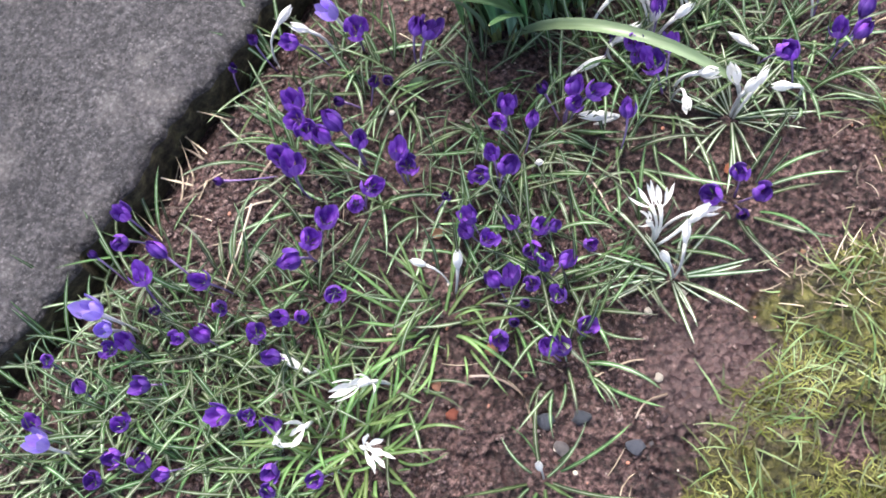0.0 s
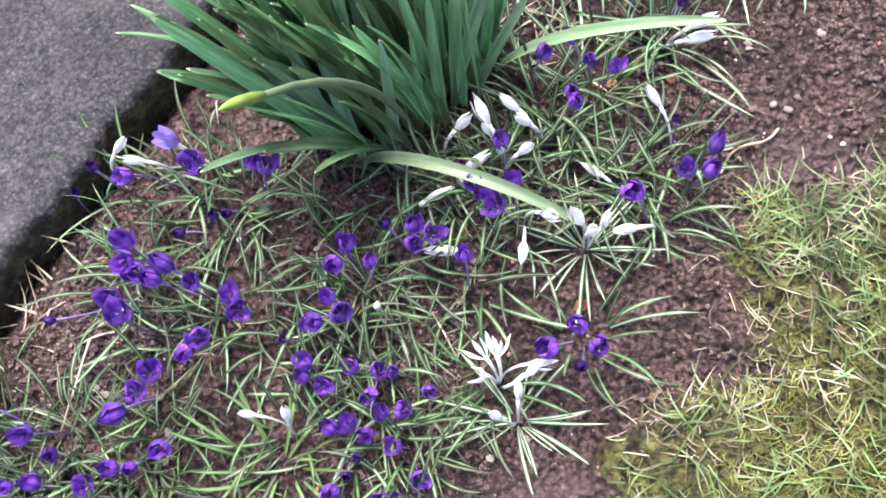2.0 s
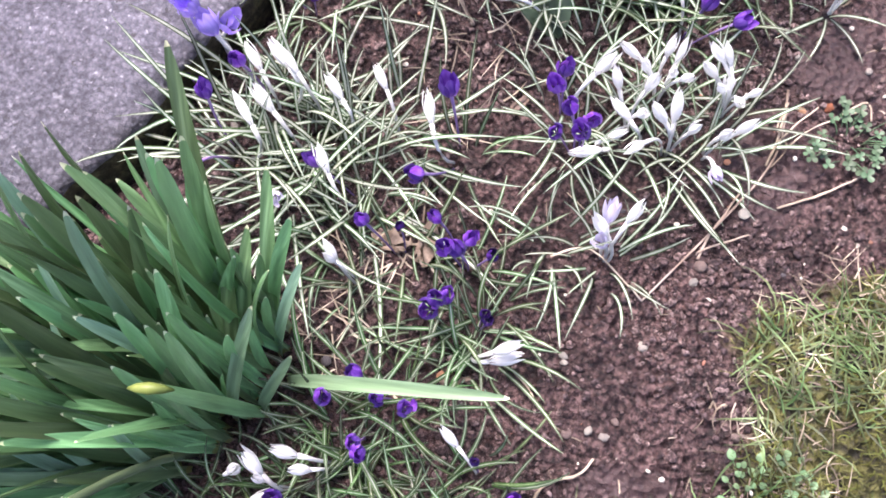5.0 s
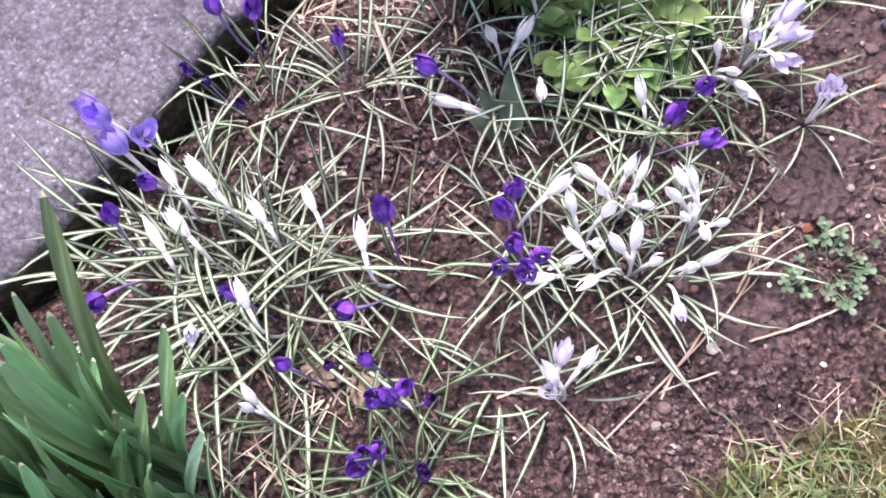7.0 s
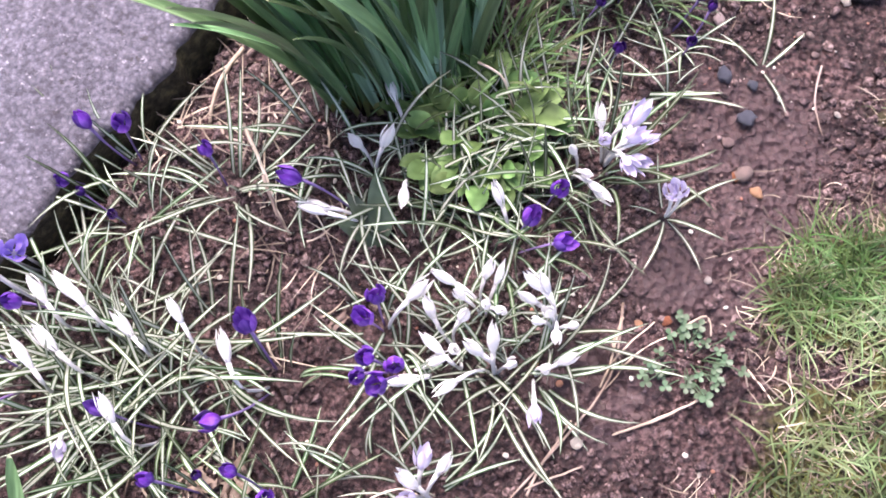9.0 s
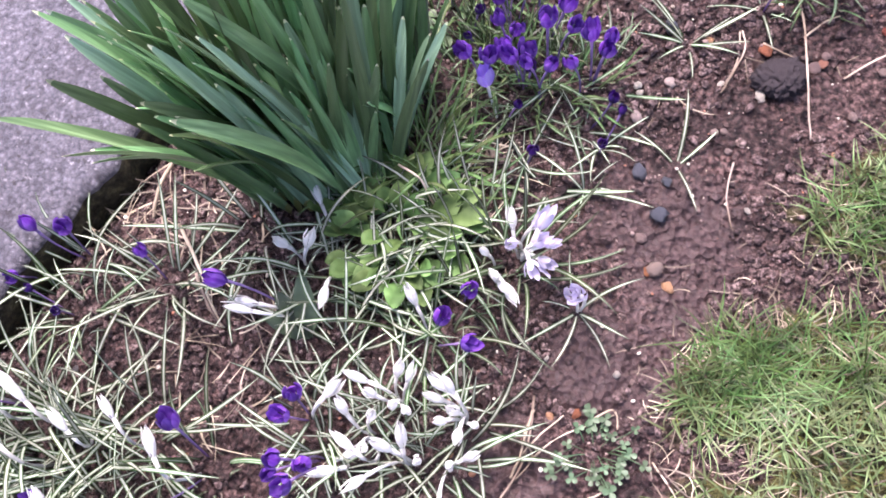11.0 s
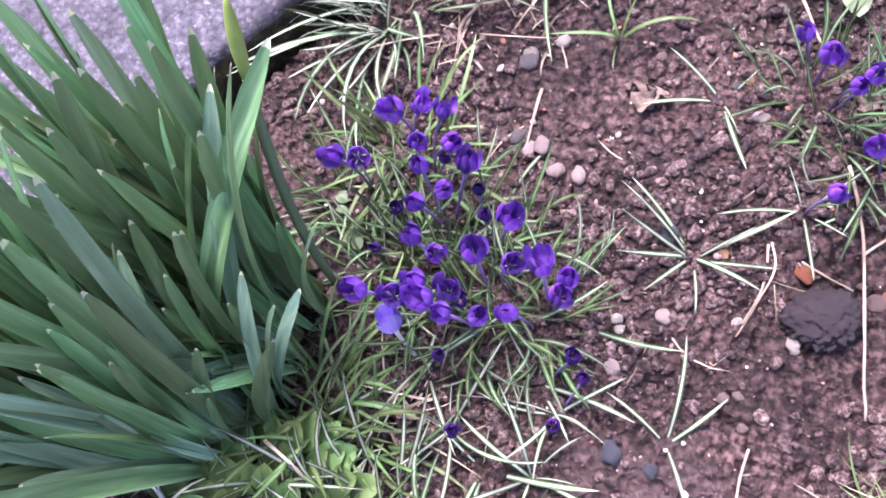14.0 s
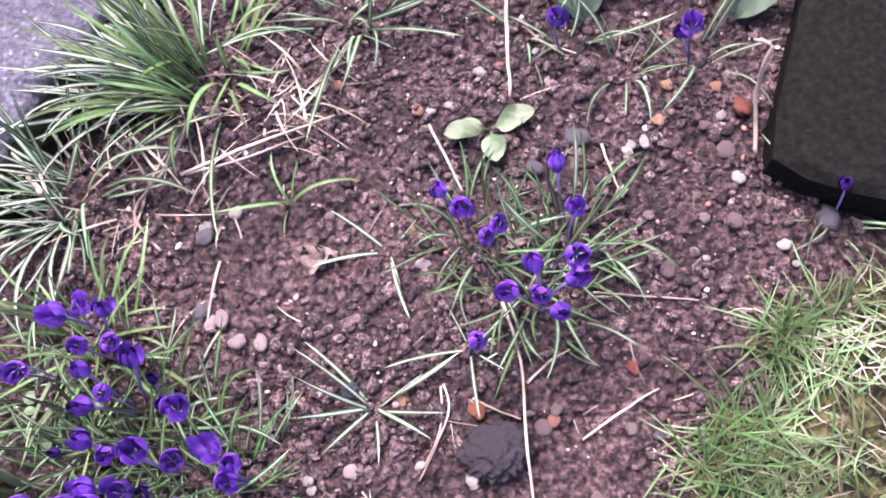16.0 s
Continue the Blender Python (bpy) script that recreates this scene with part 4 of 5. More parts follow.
crocus(0.389, 1.408, 18, 0.115, [(-0.043, 0.011, 0.086, 'w'), (-0.024, -0.002, 0.086, 'w'), (-0.002, 0.030, 0.079, 'w'), (0.010, 0.029, 0.075, 'w'), (0.005, -0.009, 0.100, 'w'), (0.019, -0.011, 0.098, 'w')], "silver")
crocus(0.374, 1.211, 18, 0.115, [(-0.015, 0.014, 0.093, 'w'), (-0.007, 0.037, 0.073, 'v'), (0.014, 0.035, 0.095, 'w'), (-0.011, -0.001, 0.090, 'v')], "silver")
crocus(0.314, 1.213, 18, 0.115, [], "silver")
crocus(0.461, 1.407, 18, 0.115, [(-0.028, 0.024, 0.101, 'w'), (-0.030, 0.010, 0.086, 'w'), (-0.017, 0.025, 0.100, 'w'), (-0.018, -0.013, 0.099, 'w'), (-0.008, 0.002, 0.081, 'w'), (0.017, -0.008, 0.094, 'w'), (0.003, -0.023, 0.097, 'w')], "silver")
crocus(-0.029, 1.491, 14, 0.130, [(-0.029, 0.008, 0.095, 'q'), (0.012, 0.014, 0.095, 'q')], "silver")
crocus(-0.075, 1.467, 14, 0.130, [(-0.004, -0.026, 0.087, 'q'), (-0.003, 0.030, 0.055, 'd')], "silver")
crocus(-0.108, 1.425, 14, 0.130, [], "silver")
crocus(0.004, 1.430, 14, 0.130, [], "silver")
crocus(0.081, 1.481, 14, 0.130, [(-0.008, 0.018, 0.073, 'q')], "silver")
crocus(0.091, 1.490, 14, 0.130, [], "silver")
crocus(0.233, 1.542, 14, 0.130, [(0.020, 0.013, 0.072, 'w'), (-0.012, 0.003, 0.067, 'w')], "silver")
crocus(0.167, 1.569, 14, 0.130, [], "silver")
crocus(0.274, 1.531, 14, 0.130, [(0.011, -0.035, 0.065, 'w')], "silver")
crocus(0.337, 1.505, 14, 0.130, [], "silver")
crocus(0.306, 1.453, 14, 0.130, [], "silver")
crocus(0.392, 1.564, 7, 0.130, [])
crocus(0.340, 1.546, 16, 0.130, [])
crocus(0.423, 1.538, 16, 0.130, [(0.016, -0.002, 0.080, 'q')])
crocus(0.397, 1.486, 16, 0.130, [(0.019, 0.016, 0.077, 'q'), (0.056, -0.006, 0.089, 'q'), (-0.018, 0.032, 0.078, 'w')])
crocus(0.451, 1.584, 16, 0.130, [(-0.008, -0.001, 0.070, 'w'), (0.010, -0.025, 0.076, 'w'), (0.029, -0.038, 0.064, 'w'), (0.022, -0.036, 0.071, 'w')])
crocus(0.478, 1.603, 16, 0.130, [(-0.014, 0.023, 0.067, 'w'), (-0.006, -0.012, 0.093, 'v'), (0.016, 0.022, 0.077, 'v'), (0.022, 0.022, 0.092, 'v'), (0.023, -0.004, 0.096, 'v'), (0.035, -0.003, 0.093, 'v'), (0.021, -0.034, 0.093, 'v'), (0.033, -0.020, 0.072, 'v')])
crocus(0.554, 1.554, 7, 0.090, [(-0.010, -0.003, 0.088, 'v'), (-0.003, -0.004, 0.094, 'v')], "silver")
crocus(0.457, 1.713, 7, 0.090, [(0.011, -0.002, 0.054, 'd')], "silver")
crocus(0.533, 1.694, 7, 0.090, [], "silver")
crocus(0.539, 1.749, 7, 0.090, [(0.017, 0.028, 0.058, 'd'), (0.003, -0.012, 0.048, 'd')], "silver")
crocus(0.394, 1.675, 7, 0.090, [], "silver")
crocus(0.247, 1.485, 7, 0.090, [(-0.057, -0.009, 0.035, 'w', -175), (-0.076, 0.001, 0.091, 'q'), (-0.049, -0.023, 0.070, 'w', -173)], "silver")
crocus(0.630, 1.750, 4, 0.090, [], "silver")
crocus(0.617, 1.907, 5, 0.090, [])
crocus(0.420, 1.761, 5, 0.090, [(0.019, 0.005, 0.051, 'd'), (-0.021, 0.019, 0.078, 'l')])
crocus(0.347, 1.717, 22, 0.090, [], "fresh")
crocus(0.336, 1.678, 22, 0.090, [], "fresh")
crocus(0.377, 1.680, 22, 0.090, [], "fresh")
crocus(0.301, 1.599, 13, 0.120, [], "silver")
crocus(0.421, 1.639, 16, 0.120, [], "silver")
crocus(0.327, 1.693, 20, 0.100, [], "fresh")
crocus(0.359, 1.677, 20, 0.100, [], "fresh")
crocus(0.326, 1.663, 20, 0.100, [], "fresh")
crocus(0.339, 1.706, 20, 0.100, [], "fresh")
crocus(0.354, 1.950, 20, 0.095, [(-0.004, -0.003, 0.091, 'q'), (0.023, 0.005, 0.098, 'q')], "fresh")
crocus(0.331, 1.951, 20, 0.095, [], "fresh")
crocus(0.370, 1.931, 20, 0.095, [(0.025, 0.025, 0.098, 'q'), (0.042, -0.005, 0.106, 'q'), (0.014, -0.009, 0.103, 'q'), (0.027, -0.002, 0.055, 'd')], "fresh")
crocus(0.405, 1.883, 26, 0.078, [(-0.013, 0.020, 0.104, 'q'), (0.014, 0.002, 0.114, 'q'), (-0.012, -0.007, 0.089, 'q'), (0.021, 0.036, 0.091, 'q')], "mixed")
crocus(0.372, 1.849, 26, 0.078, [(-0.009, -0.011, 0.058, 'd')], "mixed")
crocus(0.410, 1.847, 26, 0.078, [(0.012, -0.008, 0.091, 'q')], "mixed")
crocus(0.469, 1.840, 26, 0.078, [(0.019, -0.001, 0.116, 'q')], "mixed")
crocus(0.512, 1.834, 26, 0.078, [(-0.008, 0.018, 0.092, 'q'), (0.016, 0.008, 0.105, 'q'), (0.015, -0.005, 0.099, 'q')], "mixed")
crocus(0.435, 1.811, 26, 0.078, [(-0.021, 0.001, 0.099, 'q'), (-0.012, -0.013, 0.100, 'q'), (0.006, 0.002, 0.093, 'q'), (0.009, 0.002, 0.054, 'd')], "mixed")
crocus(0.383, 1.809, 26, 0.078, [(0.018, -0.012, 0.100, 'q'), (-0.011, -0.017, 0.110, 'q')], "mixed")
crocus(0.444, 1.876, 26, 0.078, [(0.028, 0.005, 0.093, 'q'), (-0.010, 0.031, 0.058, 'd'), (0.000, 0.012, 0.054, 'd')], "mixed")
crocus(0.322, 1.904, 26, 0.078, [(-0.002, -0.012, 0.107, 'q'), (0.021, -0.009, 0.112, 'q')], "mixed")
crocus(0.460, 1.796, 26, 0.078, [(-0.017, -0.005, 0.108, 'q'), (0.010, 0.001, 0.101, 'q')], "mixed")
crocus(0.501, 1.816, 26, 0.078, [(-0.011, -0.010, 0.095, 'q')], "mixed")
crocus(0.728, 2.035, 27, 0.072, [], "mixed")
crocus(0.699, 2.067, 27, 0.072, [(0.006, -0.016, 0.082, 'q'), (0.016, -0.007, 0.088, 'q')], "mixed")
crocus(0.759, 2.052, 27, 0.072, [(0.023, -0.020, 0.102, 'q')], "mixed")
crocus(0.755, 2.014, 27, 0.072, [(-0.009, 0.014, 0.092, 'q'), (-0.028, -0.010, 0.082, 'q'), (-0.001, -0.013, 0.093, 'q'), (0.016, -0.024, 0.088, 'q'), (0.027, 0.006, 0.087, 'q')], "mixed")
crocus(0.681, 2.085, 27, 0.072, [(-0.022, 0.006, 0.074, 'q'), (0.000, -0.009, 0.077, 'q')], "mixed")
crocus(0.778, 2.089, 27, 0.072, [(-0.019, 0.033, 0.083, 'q')], "mixed")
crocus(0.610, 2.057, 5, 0.080, [])
crocus(0.508, 2.097, 6, 0.080, [], "fresh")
crocus(0.696, 1.970, 5, 0.080, [(0.010, -0.009, 0.082, 'q')])
crocus(0.517, 1.770, 5, 0.080, [(0.027, 0.022, 0.056, 'd')])
crocus(0.615, 1.910, 5, 0.080, [])
crocus(0.408, 2.203, 24, 0.150, [], "fresh", flop=169)
crocus(0.388, 2.215, 24, 0.150, [], "silver", flop=169)
crocus(0.396, 2.235, 24, 0.150, [], "silver", flop=169)
crocus(0.409, 2.262, 16, 0.140, [], "fresh")
crocus(0.418, 2.243, 16, 0.140, [], "fresh")
crocus(0.418, 2.210, 16, 0.140, [], "mixed", flop=-162)
crocus(0.385, 2.202, 16, 0.140, [], "mixed", flop=-162)
crocus(0.356, 2.225, 14, 0.140, [], "silver", flop=-170)
crocus(0.296, 2.096, 18, 0.130, [])
crocus(0.279, 2.071, 18, 0.130, [])
crocus(0.528, 2.296, 18, 0.130, [])
crocus(0.550, 2.311, 18, 0.130, [])
crocus(0.266, 2.088, 15, 0.150, [], "silver", flop=-171)
crocus(0.295, 2.070, 15, 0.150, [], "silver", flop=-171)
crocus(0.301, 2.104, 15, 0.150, [], "silver", flop=-171)
crocus(0.358, 2.197, 16, 0.150, [], "silver", flop=179)
crocus(0.385, 2.209, 16, 0.150, [], "silver", flop=179)
crocus(0.407, 2.218, 16, 0.150, [], "fresh", flop=179)
crocus(0.292, 2.057, 9, 0.130, [], "silver", flop=-108)
crocus(0.329, 1.641, 13, 0.100, [], "mixed")
crocus(0.369, 1.618, 7, 0.100, [], "mixed")
crocus(0.334, 1.588, 13, 0.100, [], "mixed")
crocus(0.394, 1.646, 7, 0.100, [], "mixed")
crocus(0.388, 1.591, 7, 0.100, [], "mixed")
crocus(0.413, 1.619, 7, 0.100, [], "mixed")
crocus(0.292, 1.603, 13, 0.120, [], "silver")
crocus(0.354, 1.605, 7, 0.120, [], "silver")
crocus(0.385, 1.630, 7, 0.120, [], "silver")
crocus(0.341, 1.565, 7, 0.120, [], "silver")
crocus(0.275, 1.574, 13, 0.120, [(-0.032, 0.037, 0.070, 'w', 125)], "silver")
crocus(0.387, 1.575, 7, 0.120, [], "silver")
crocus(-0.485, 0.276, 20, 0.085, [])
crocus(-0.429, 0.250, 20, 0.085, [])
crocus(-0.405, 0.340, 20, 0.085, [(0.023, 0.010, 0.060, 'p')])
crocus(-0.357, 0.352, 20, 0.085, [(-0.009, 0.011, 0.062, 'p')])
crocus(-0.303, 0.326, 20, 0.085, [])
crocus(-0.275, 0.388, 20, 0.085, [(-0.015, 0.006, 0.050, 'p')])
crocus(-0.235, 0.358, 20, 0.085, [])
crocus(-0.172, 0.295, 20, 0.085, [(-0.007, 0.025, 0.051, 'p'), (0.009, -0.022, 0.060, 'p'), (0.021, 0.016, 0.088, 'f')])
crocus(-0.263, 0.276, 20, 0.085, [])
crocus(-0.300, 0.220, 20, 0.085, [(-0.008, 0.022, 0.053, 'p')])
crocus(-0.417, 0.187, 20, 0.085, [])
crocus(-0.464, 0.174, 20, 0.085, [])
crocus(-0.398, 0.286, 20, 0.085, [(-0.000, 0.016, 0.065, 'p')])
crocus(-0.212, 0.251, 20, 0.085, [])
crocus(-0.228, 0.442, 20, 0.085, [])
crocus(-0.342, 0.274, 20, 0.085, [(0.003, 0.002, 0.063, 'p')])
crocus(-0.228, 0.592, 12, 0.085, [(0.001, 0.003, 0.108, 'p')])
crocus(-0.176, 0.646, 16, 0.085, [(-0.035, -0.005, 0.101, 'p'), (-0.028, 0.014, 0.102, 'p'), (0.004, 0.004, 0.085, 'p')])
crocus(-0.091, 0.609, 16, 0.085, [(0.028, 0.009, 0.058, 'd')])
crocus(-0.290, 0.671, 16, 0.085, [])
crocus(-0.066, 0.743, 16, 0.085, [])
crocus(0.002, 0.707, 16, 0.085, [(0.009, 0.017, 0.069, 'p')])
crocus(0.072, 0.660, 16, 0.085, [])
crocus(-0.073, 0.660, 16, 0.085, [])
crocus(0.492, 1.690, 5, 0.090, [], "silver")
crocus(0.305, 1.879, 17, 0.085, [], "mixed")
crocus(0.362, 1.865, 17, 0.085, [(0.006, 0.012, 0.053, 'd')], "mixed")
crocus(0.408, 1.849, 17, 0.085, [(-0.009, -0.001, 0.093, 'q')], "mixed")
crocus(0.458, 1.835, 17, 0.085, [(-0.002, 0.007, 0.120, 'q')], "mixed")
crocus(0.350, 1.828, 17, 0.085, [], "mixed")
crocus(0.774, 2.072, 10, 0.090, [(0.003, 0.002, 0.100, 'q')])
crocus(0.760, 2.286, 10, 0.090, [(-0.011, -0.035, 0.101, 'q')])
crocus(0.822, 2.264, 10, 0.090, [])
crocus(0.887, 2.275, 10, 0.090, [(-0.020, -0.018, 0.098, 'q'), (-0.023, 0.002, 0.051, 'd')])
crocus(1.019, 2.128, 10, 0.090, [(-0.008, 0.009, 0.054, 'd')])
crocus(0.720, 2.296, 10, 0.090, [])
crocus(0.372, 1.634, 8, 0.110, [], "silver")
crocus(0.405, 1.602, 8, 0.115, [], "silver")
crocus(0.350, 1.572, 8, 0.115, [], "silver")
crocus(0.322, 1.628, 9, 0.120, [], "silver")


# ---- daffodils ----
def daffodil_leaf_mesh(L, e0, e1, power, width, side, twist, mats):
    steps = 12
    pts = arch(L, e0, e1, steps, power, side)
    pts = pts[:-1] + [pts[-1] + (pts[-1] - pts[-2]) * s for s in (-0.5, -0.12, 0.05)]
    prof = [0.50, 0.66, 0.80, 0.91, 0.98, 1.0, 1.0, 0.99, 0.95, 0.90, 0.82, 0.70, 0.50, 0.30, 0.10]
    verts, faces = blade(pts, [p * width * 1.08 for p in prof], 0.20, 4, twist * 1.3)
    index = [1 if k // 4 >= len(pts) - 2 else 2 if k // 4 < 1 else 0 for k in range(len(faces))]
    return mesh_of("daffodil_leaf", verts, faces, mats + [MAT_SHEATH], index)


DAFF = [daffodil_leaf_mesh(L, e0, e1, pw, w, sd, tw, [MAT_DAFF, MAT_TIP]) for L, e0, e1, pw, w, sd, tw in (
    (0.38, 89, 74, 1.0, 0.0165, 0.1, 0.9), (0.41, 87, 64, 1.2, 0.018, -0.1, -0.7), (0.36, 86, 60, 1.0, 0.0175, 0.2, 0.5), (0.40, 84, 52, 1.3, 0.019, -0.15, 1.1),
    (0.37, 80, 46, 1.1, 0.018, 0.1, -1.0), (0.33, 78, 50, 1.0, 0.0185, -0.2, 0.6), (0.38, 74, 40, 1.2, 0.018, 0.15, 0.4), (0.35, 70, 34, 1.0, 0.017, 0.0, -0.6),
    (0.28, 88, 70, 1.0, 0.014, 0.1, 0.4), (0.34, 66, 38, 1.4, 0.018, -0.1, 0.8))]
DAFF_BLUE = [daffodil_leaf_mesh(L, e0, e1, pw, w, sd, tw, [MAT_DAFF_BLUE, MAT_TIP]) for L, e0, e1, pw, w, sd, tw in (
    (0.38, 88, 70, 1.0, 0.0155, 0.1, 0.3), (0.34, 84, 60, 1.1, 0.017, -0.1, -0.3), (0.36, 80, 52, 1.0, 0.016, 0.1, 0.2))]
DAFF_TALL, DAFF_LEANING = (0, 0, 1, 2, 8), (3, 4, 5, 6)
PALE_LEAVES = [MAT_DAFF_PALE, MAT_TIP]
BENT_UP = daffodil_leaf_mesh(0.32, 84, 6, 0.65, 0.013, 0.05, 0.2, PALE_LEAVES)
BENT_OVER = daffodil_leaf_mesh(0.33, 74, -36, 0.9, 0.014, -0.05, 0.2, PALE_LEAVES)


def daffodil_bud(plant, x, y, az, L, e0, e1, label):
    pts = arch(L, e0, e1, 9, 1.2, 0.1)
    verts, faces = tube(pts, [0.0042] * 8 + [0.0036, 0.003], 7)
    stem = child("stem", mesh_of("daffodil_stem", verts, faces, [MAT_DAFF_PALE]), plant, pose(x, y, -0.003, 0, 0, az))
    d = (pts[-1] - pts[-3]).normalized()
    base = pts[-1]
    bud = [base + d * s - Vector((0, 0, 0.004 * (s / 0.05) ** 2)) for s in (-0.004, 0.005, 0.017, 0.031, 0.045, 0.057, 0.064)]
    verts, faces = tube(bud, [0.003, 0.0040, 0.0048, 0.0048, 0.0038, 0.0022, 0.0006], 9)
    child("bud", mesh_of("daffodil_bud", verts, faces, [MAT_BUD]), stem, Matrix.Identity(4), label)


def daffodil(x, y, rx, ry, turn, leaves, lean, pull, label, tall=1.0):
    """A clump of nearly upright leaves that lean outwards and, by pull, towards lean (degrees)."""
    plant = new("daffodil_clump")
    plant.matrix_world = pose(x, y, ground_z(x, y))
    tagged(plant, label, "daffodil", "daffodil clumps")
    c, s = math.cos(radians(turn)), math.sin(radians(turn))
    for k in range(leaves):
        a, r = pick.uniform(0, 6.283), math.sqrt(pick.random())
        px, py = r * rx * math.cos(a), r * ry * math.sin(a)
        px, py = px * c - py * s, px * s + py * c
        front = -(px * math.cos(radians(lean)) + py * math.sin(radians(lean))) / max(rx, ry)
        tug = pull * (1 - 0.75 * max(0, front))
        dx, dy = 0.36 * px / max(rx, ry) + tug * math.cos(radians(lean)), 0.36 * py / max(rx, ry) + tug * math.sin(radians(lean))
        me = DAFF[pick.choice(DAFF_TALL if pick.random() > 0.14 else DAFF_LEANING)]
        size = tall * min(1.08, max(0.36, 0.80 - 0.30 * front + pick.gauss(0, 0.15)))
        if pick.random() < (0.24 if front > 0.15 else 0.07):
            me = pick.choice(DAFF_BLUE)
        child("leaf", me, plant, pose(px, py, -0.004, pick.uniform(-6, 6), 0, lean + max(-100, min(100, (math.degrees(math.atan2(dy, dx)) - lean + 180) % 360 - 180 + pick.gauss(0, 34)))) @ Matrix.Diagonal((size, 0.92 * size ** 0.4, size, 1)))
    return plant


clump = daffodil(-0.030, 0.958, 0.075, 0.135, -38, 260, 148, 0.46, "dense clump of upright blue-green daffodil leaves")
child("leaf", BENT_UP, clump, pose(0.103, 0.039, -0.003, 0, 0, 6), "pale leaf bent over sideways")
child("leaf", BENT_OVER, clump, pose(-0.024, -0.110, -0.003, 0, 0, -4), "pale leaf bent over sideways")
daffodil_bud(clump, 0.032, -0.058, -104, 0.44, 87, 54, "nodding yellow-green flower bud")
child("leaf", daffodil_leaf_mesh(0.372, 90, 88, 1.0, 0.015, 0.0, 0.3, [MAT_DAFF, MAT_BUD]), clump, pose(0.098, 0.002, -0.003, 0, 0, 20), "stiff upright leaf with a folded tip")
verts, faces = tube([(-0.014, 0, 0.366), (-0.006, 0, 0.371), (0.003, 0, 0.372), (0.012, 0, 0.369), (0.018, 0, 0.364)], [0.0012, 0.0036, 0.0046, 0.0034, 0.001], 7)
child("bud", mesh_of("folded_tip", verts, faces, [MAT_BUD]), clump, pose(0.103, 0.002, 0, 0, 0, 13), "folded yellow-green leaf tip")
clump = daffodil(0.237, 1.662, 0.095, 0.050, 32, 215, 150, 0.40, "dense clump of blue-green daffodil leaves leaning over the path")
clump = daffodil(0.283, 1.765, 0.045, 0.050, 0, 95, 138, 0.45, "clump of daffodil leaves leaning towards the path", 0.95)
daffodil_bud(clump, 0.037, 0.045, 85, 0.30, 86, 66, "yellow-green flower bud")
daffodil_bud(clump, -0.013, 0.005, 160, 0.22, 84, 60, "yellow-green flower bud")


# ---- broad-leaved plants ----
def ovate_mesh(L, W, e0, e1, mat, pointed=1.0, stalk=0.2):
    steps = 9
    pts = arch(L, e0, e1, steps)
    prof = []
    for i in range(steps + 1):
        u = i / steps
        v = max(0.0, (u - stalk) / (1 - stalk))
        prof.append(max(0.07, math.sin(math.pi * v ** 0.8) ** (0.75 * pointed)) * W if v > 0 else 0.07 * W)
    verts, faces = blade(pts, prof, 0.10, 4, 0.15)
    for i, v in enumerate(verts):
        v.z += 0.07 * W * math.sin(i * 2.3)
    return mesh_of("broad_leaf", verts, faces, [mat])


ROSETTE = [ovate_mesh(0.052, 0.030, 55, 0, MAT_BROAD, 0.7), ovate_mesh(0.058, 0.033, 40, -15, MAT_BROAD, 0.7), ovate_mesh(0.044, 0.027, 65, 20, MAT_BROAD, 0.7),
           ovate_mesh(0.054, 0.028, 30, -10, MAT_BROAD, 0.7)]
PALE = [ovate_mesh(0.075, 0.040, 28, -8, MAT_BROAD_PALE, 0.65), ovate_mesh(0.060, 0.036, 20, -20, MAT_BROAD_PALE, 0.65), ovate_mesh(0.055, 0.034, 34, 0, MAT_BROAD_PALE, 0.65)]
WEED = [ovate_mesh(0.030, 0.015, 40, -10, MAT_WEED, 0.7, 0.45), ovate_mesh(0.038, 0.016, 25, -5, MAT_WEED, 0.7, 0.5), ovate_mesh(0.024, 0.013, 60, 10, MAT_WEED, 0.7, 0.4)]


def rosette(name, x, y, r, count, meshes, label, category, size=1.0, lift=0.012):
    plant = new(name)
    plant.matrix_world = pose(x, y, ground_z(x, y))
    tagged(plant, label, category)
    for k in range(count):
        a = k * 137.5 + pick.uniform(-30, 30)
        d = r * math.sqrt((k + 0.5) / count)
        child("leaf", pick.choice(meshes), plant, pose(d * math.cos(radians(a)), d * math.sin(radians(a)), lift * pick.uniform(-0.1, 1), pick.uniform(-20, 20), 0, a + pick.uniform(-40, 40))
              @ Matrix.Scale(size * pick.uniform(0.7, 1.1), 4))
    return plant


rosette("leafy_plant", 0.338, 1.600, 0.066, 64, ROSETTE, "low clump of soft light-green oval leaves", "plant", 0.90, 0.034)
rosette("leafy_seedling", 0.695, 2.184, 0.003, 5, PALE, "young plant with pale green rounded leaves", "plant", 0.78, 0.008)


def clover_mesh(size, stalk):
    """Three notched leaflets on an arching stalk."""
    pts = arch(stalk, 60, 10, 5)
    verts, faces = tube(pts, [0.0008] * 6, 4)
    for k in (-120, 0, 120):
        turn = Matrix.Rotation(radians(k), 4, "Z") @ Matrix.Rotation(radians(-12), 4, "Y")
        v2, f2 = blade([Vector((size * u, 0, 0)) for u in (0, 0.25, 0.55, 0.85, 1.0)], [size * w for w in (0.1, 0.55, 0.85, 0.8, 0.35)], 0.12, 2)
        n = len(verts)
        verts += [pts[-1] + turn @ v for v in v2]
        faces += [tuple(i + n for i in f) for f in f2]
    return mesh_of("clover_leaf", verts, faces, [MAT_CLOVER])


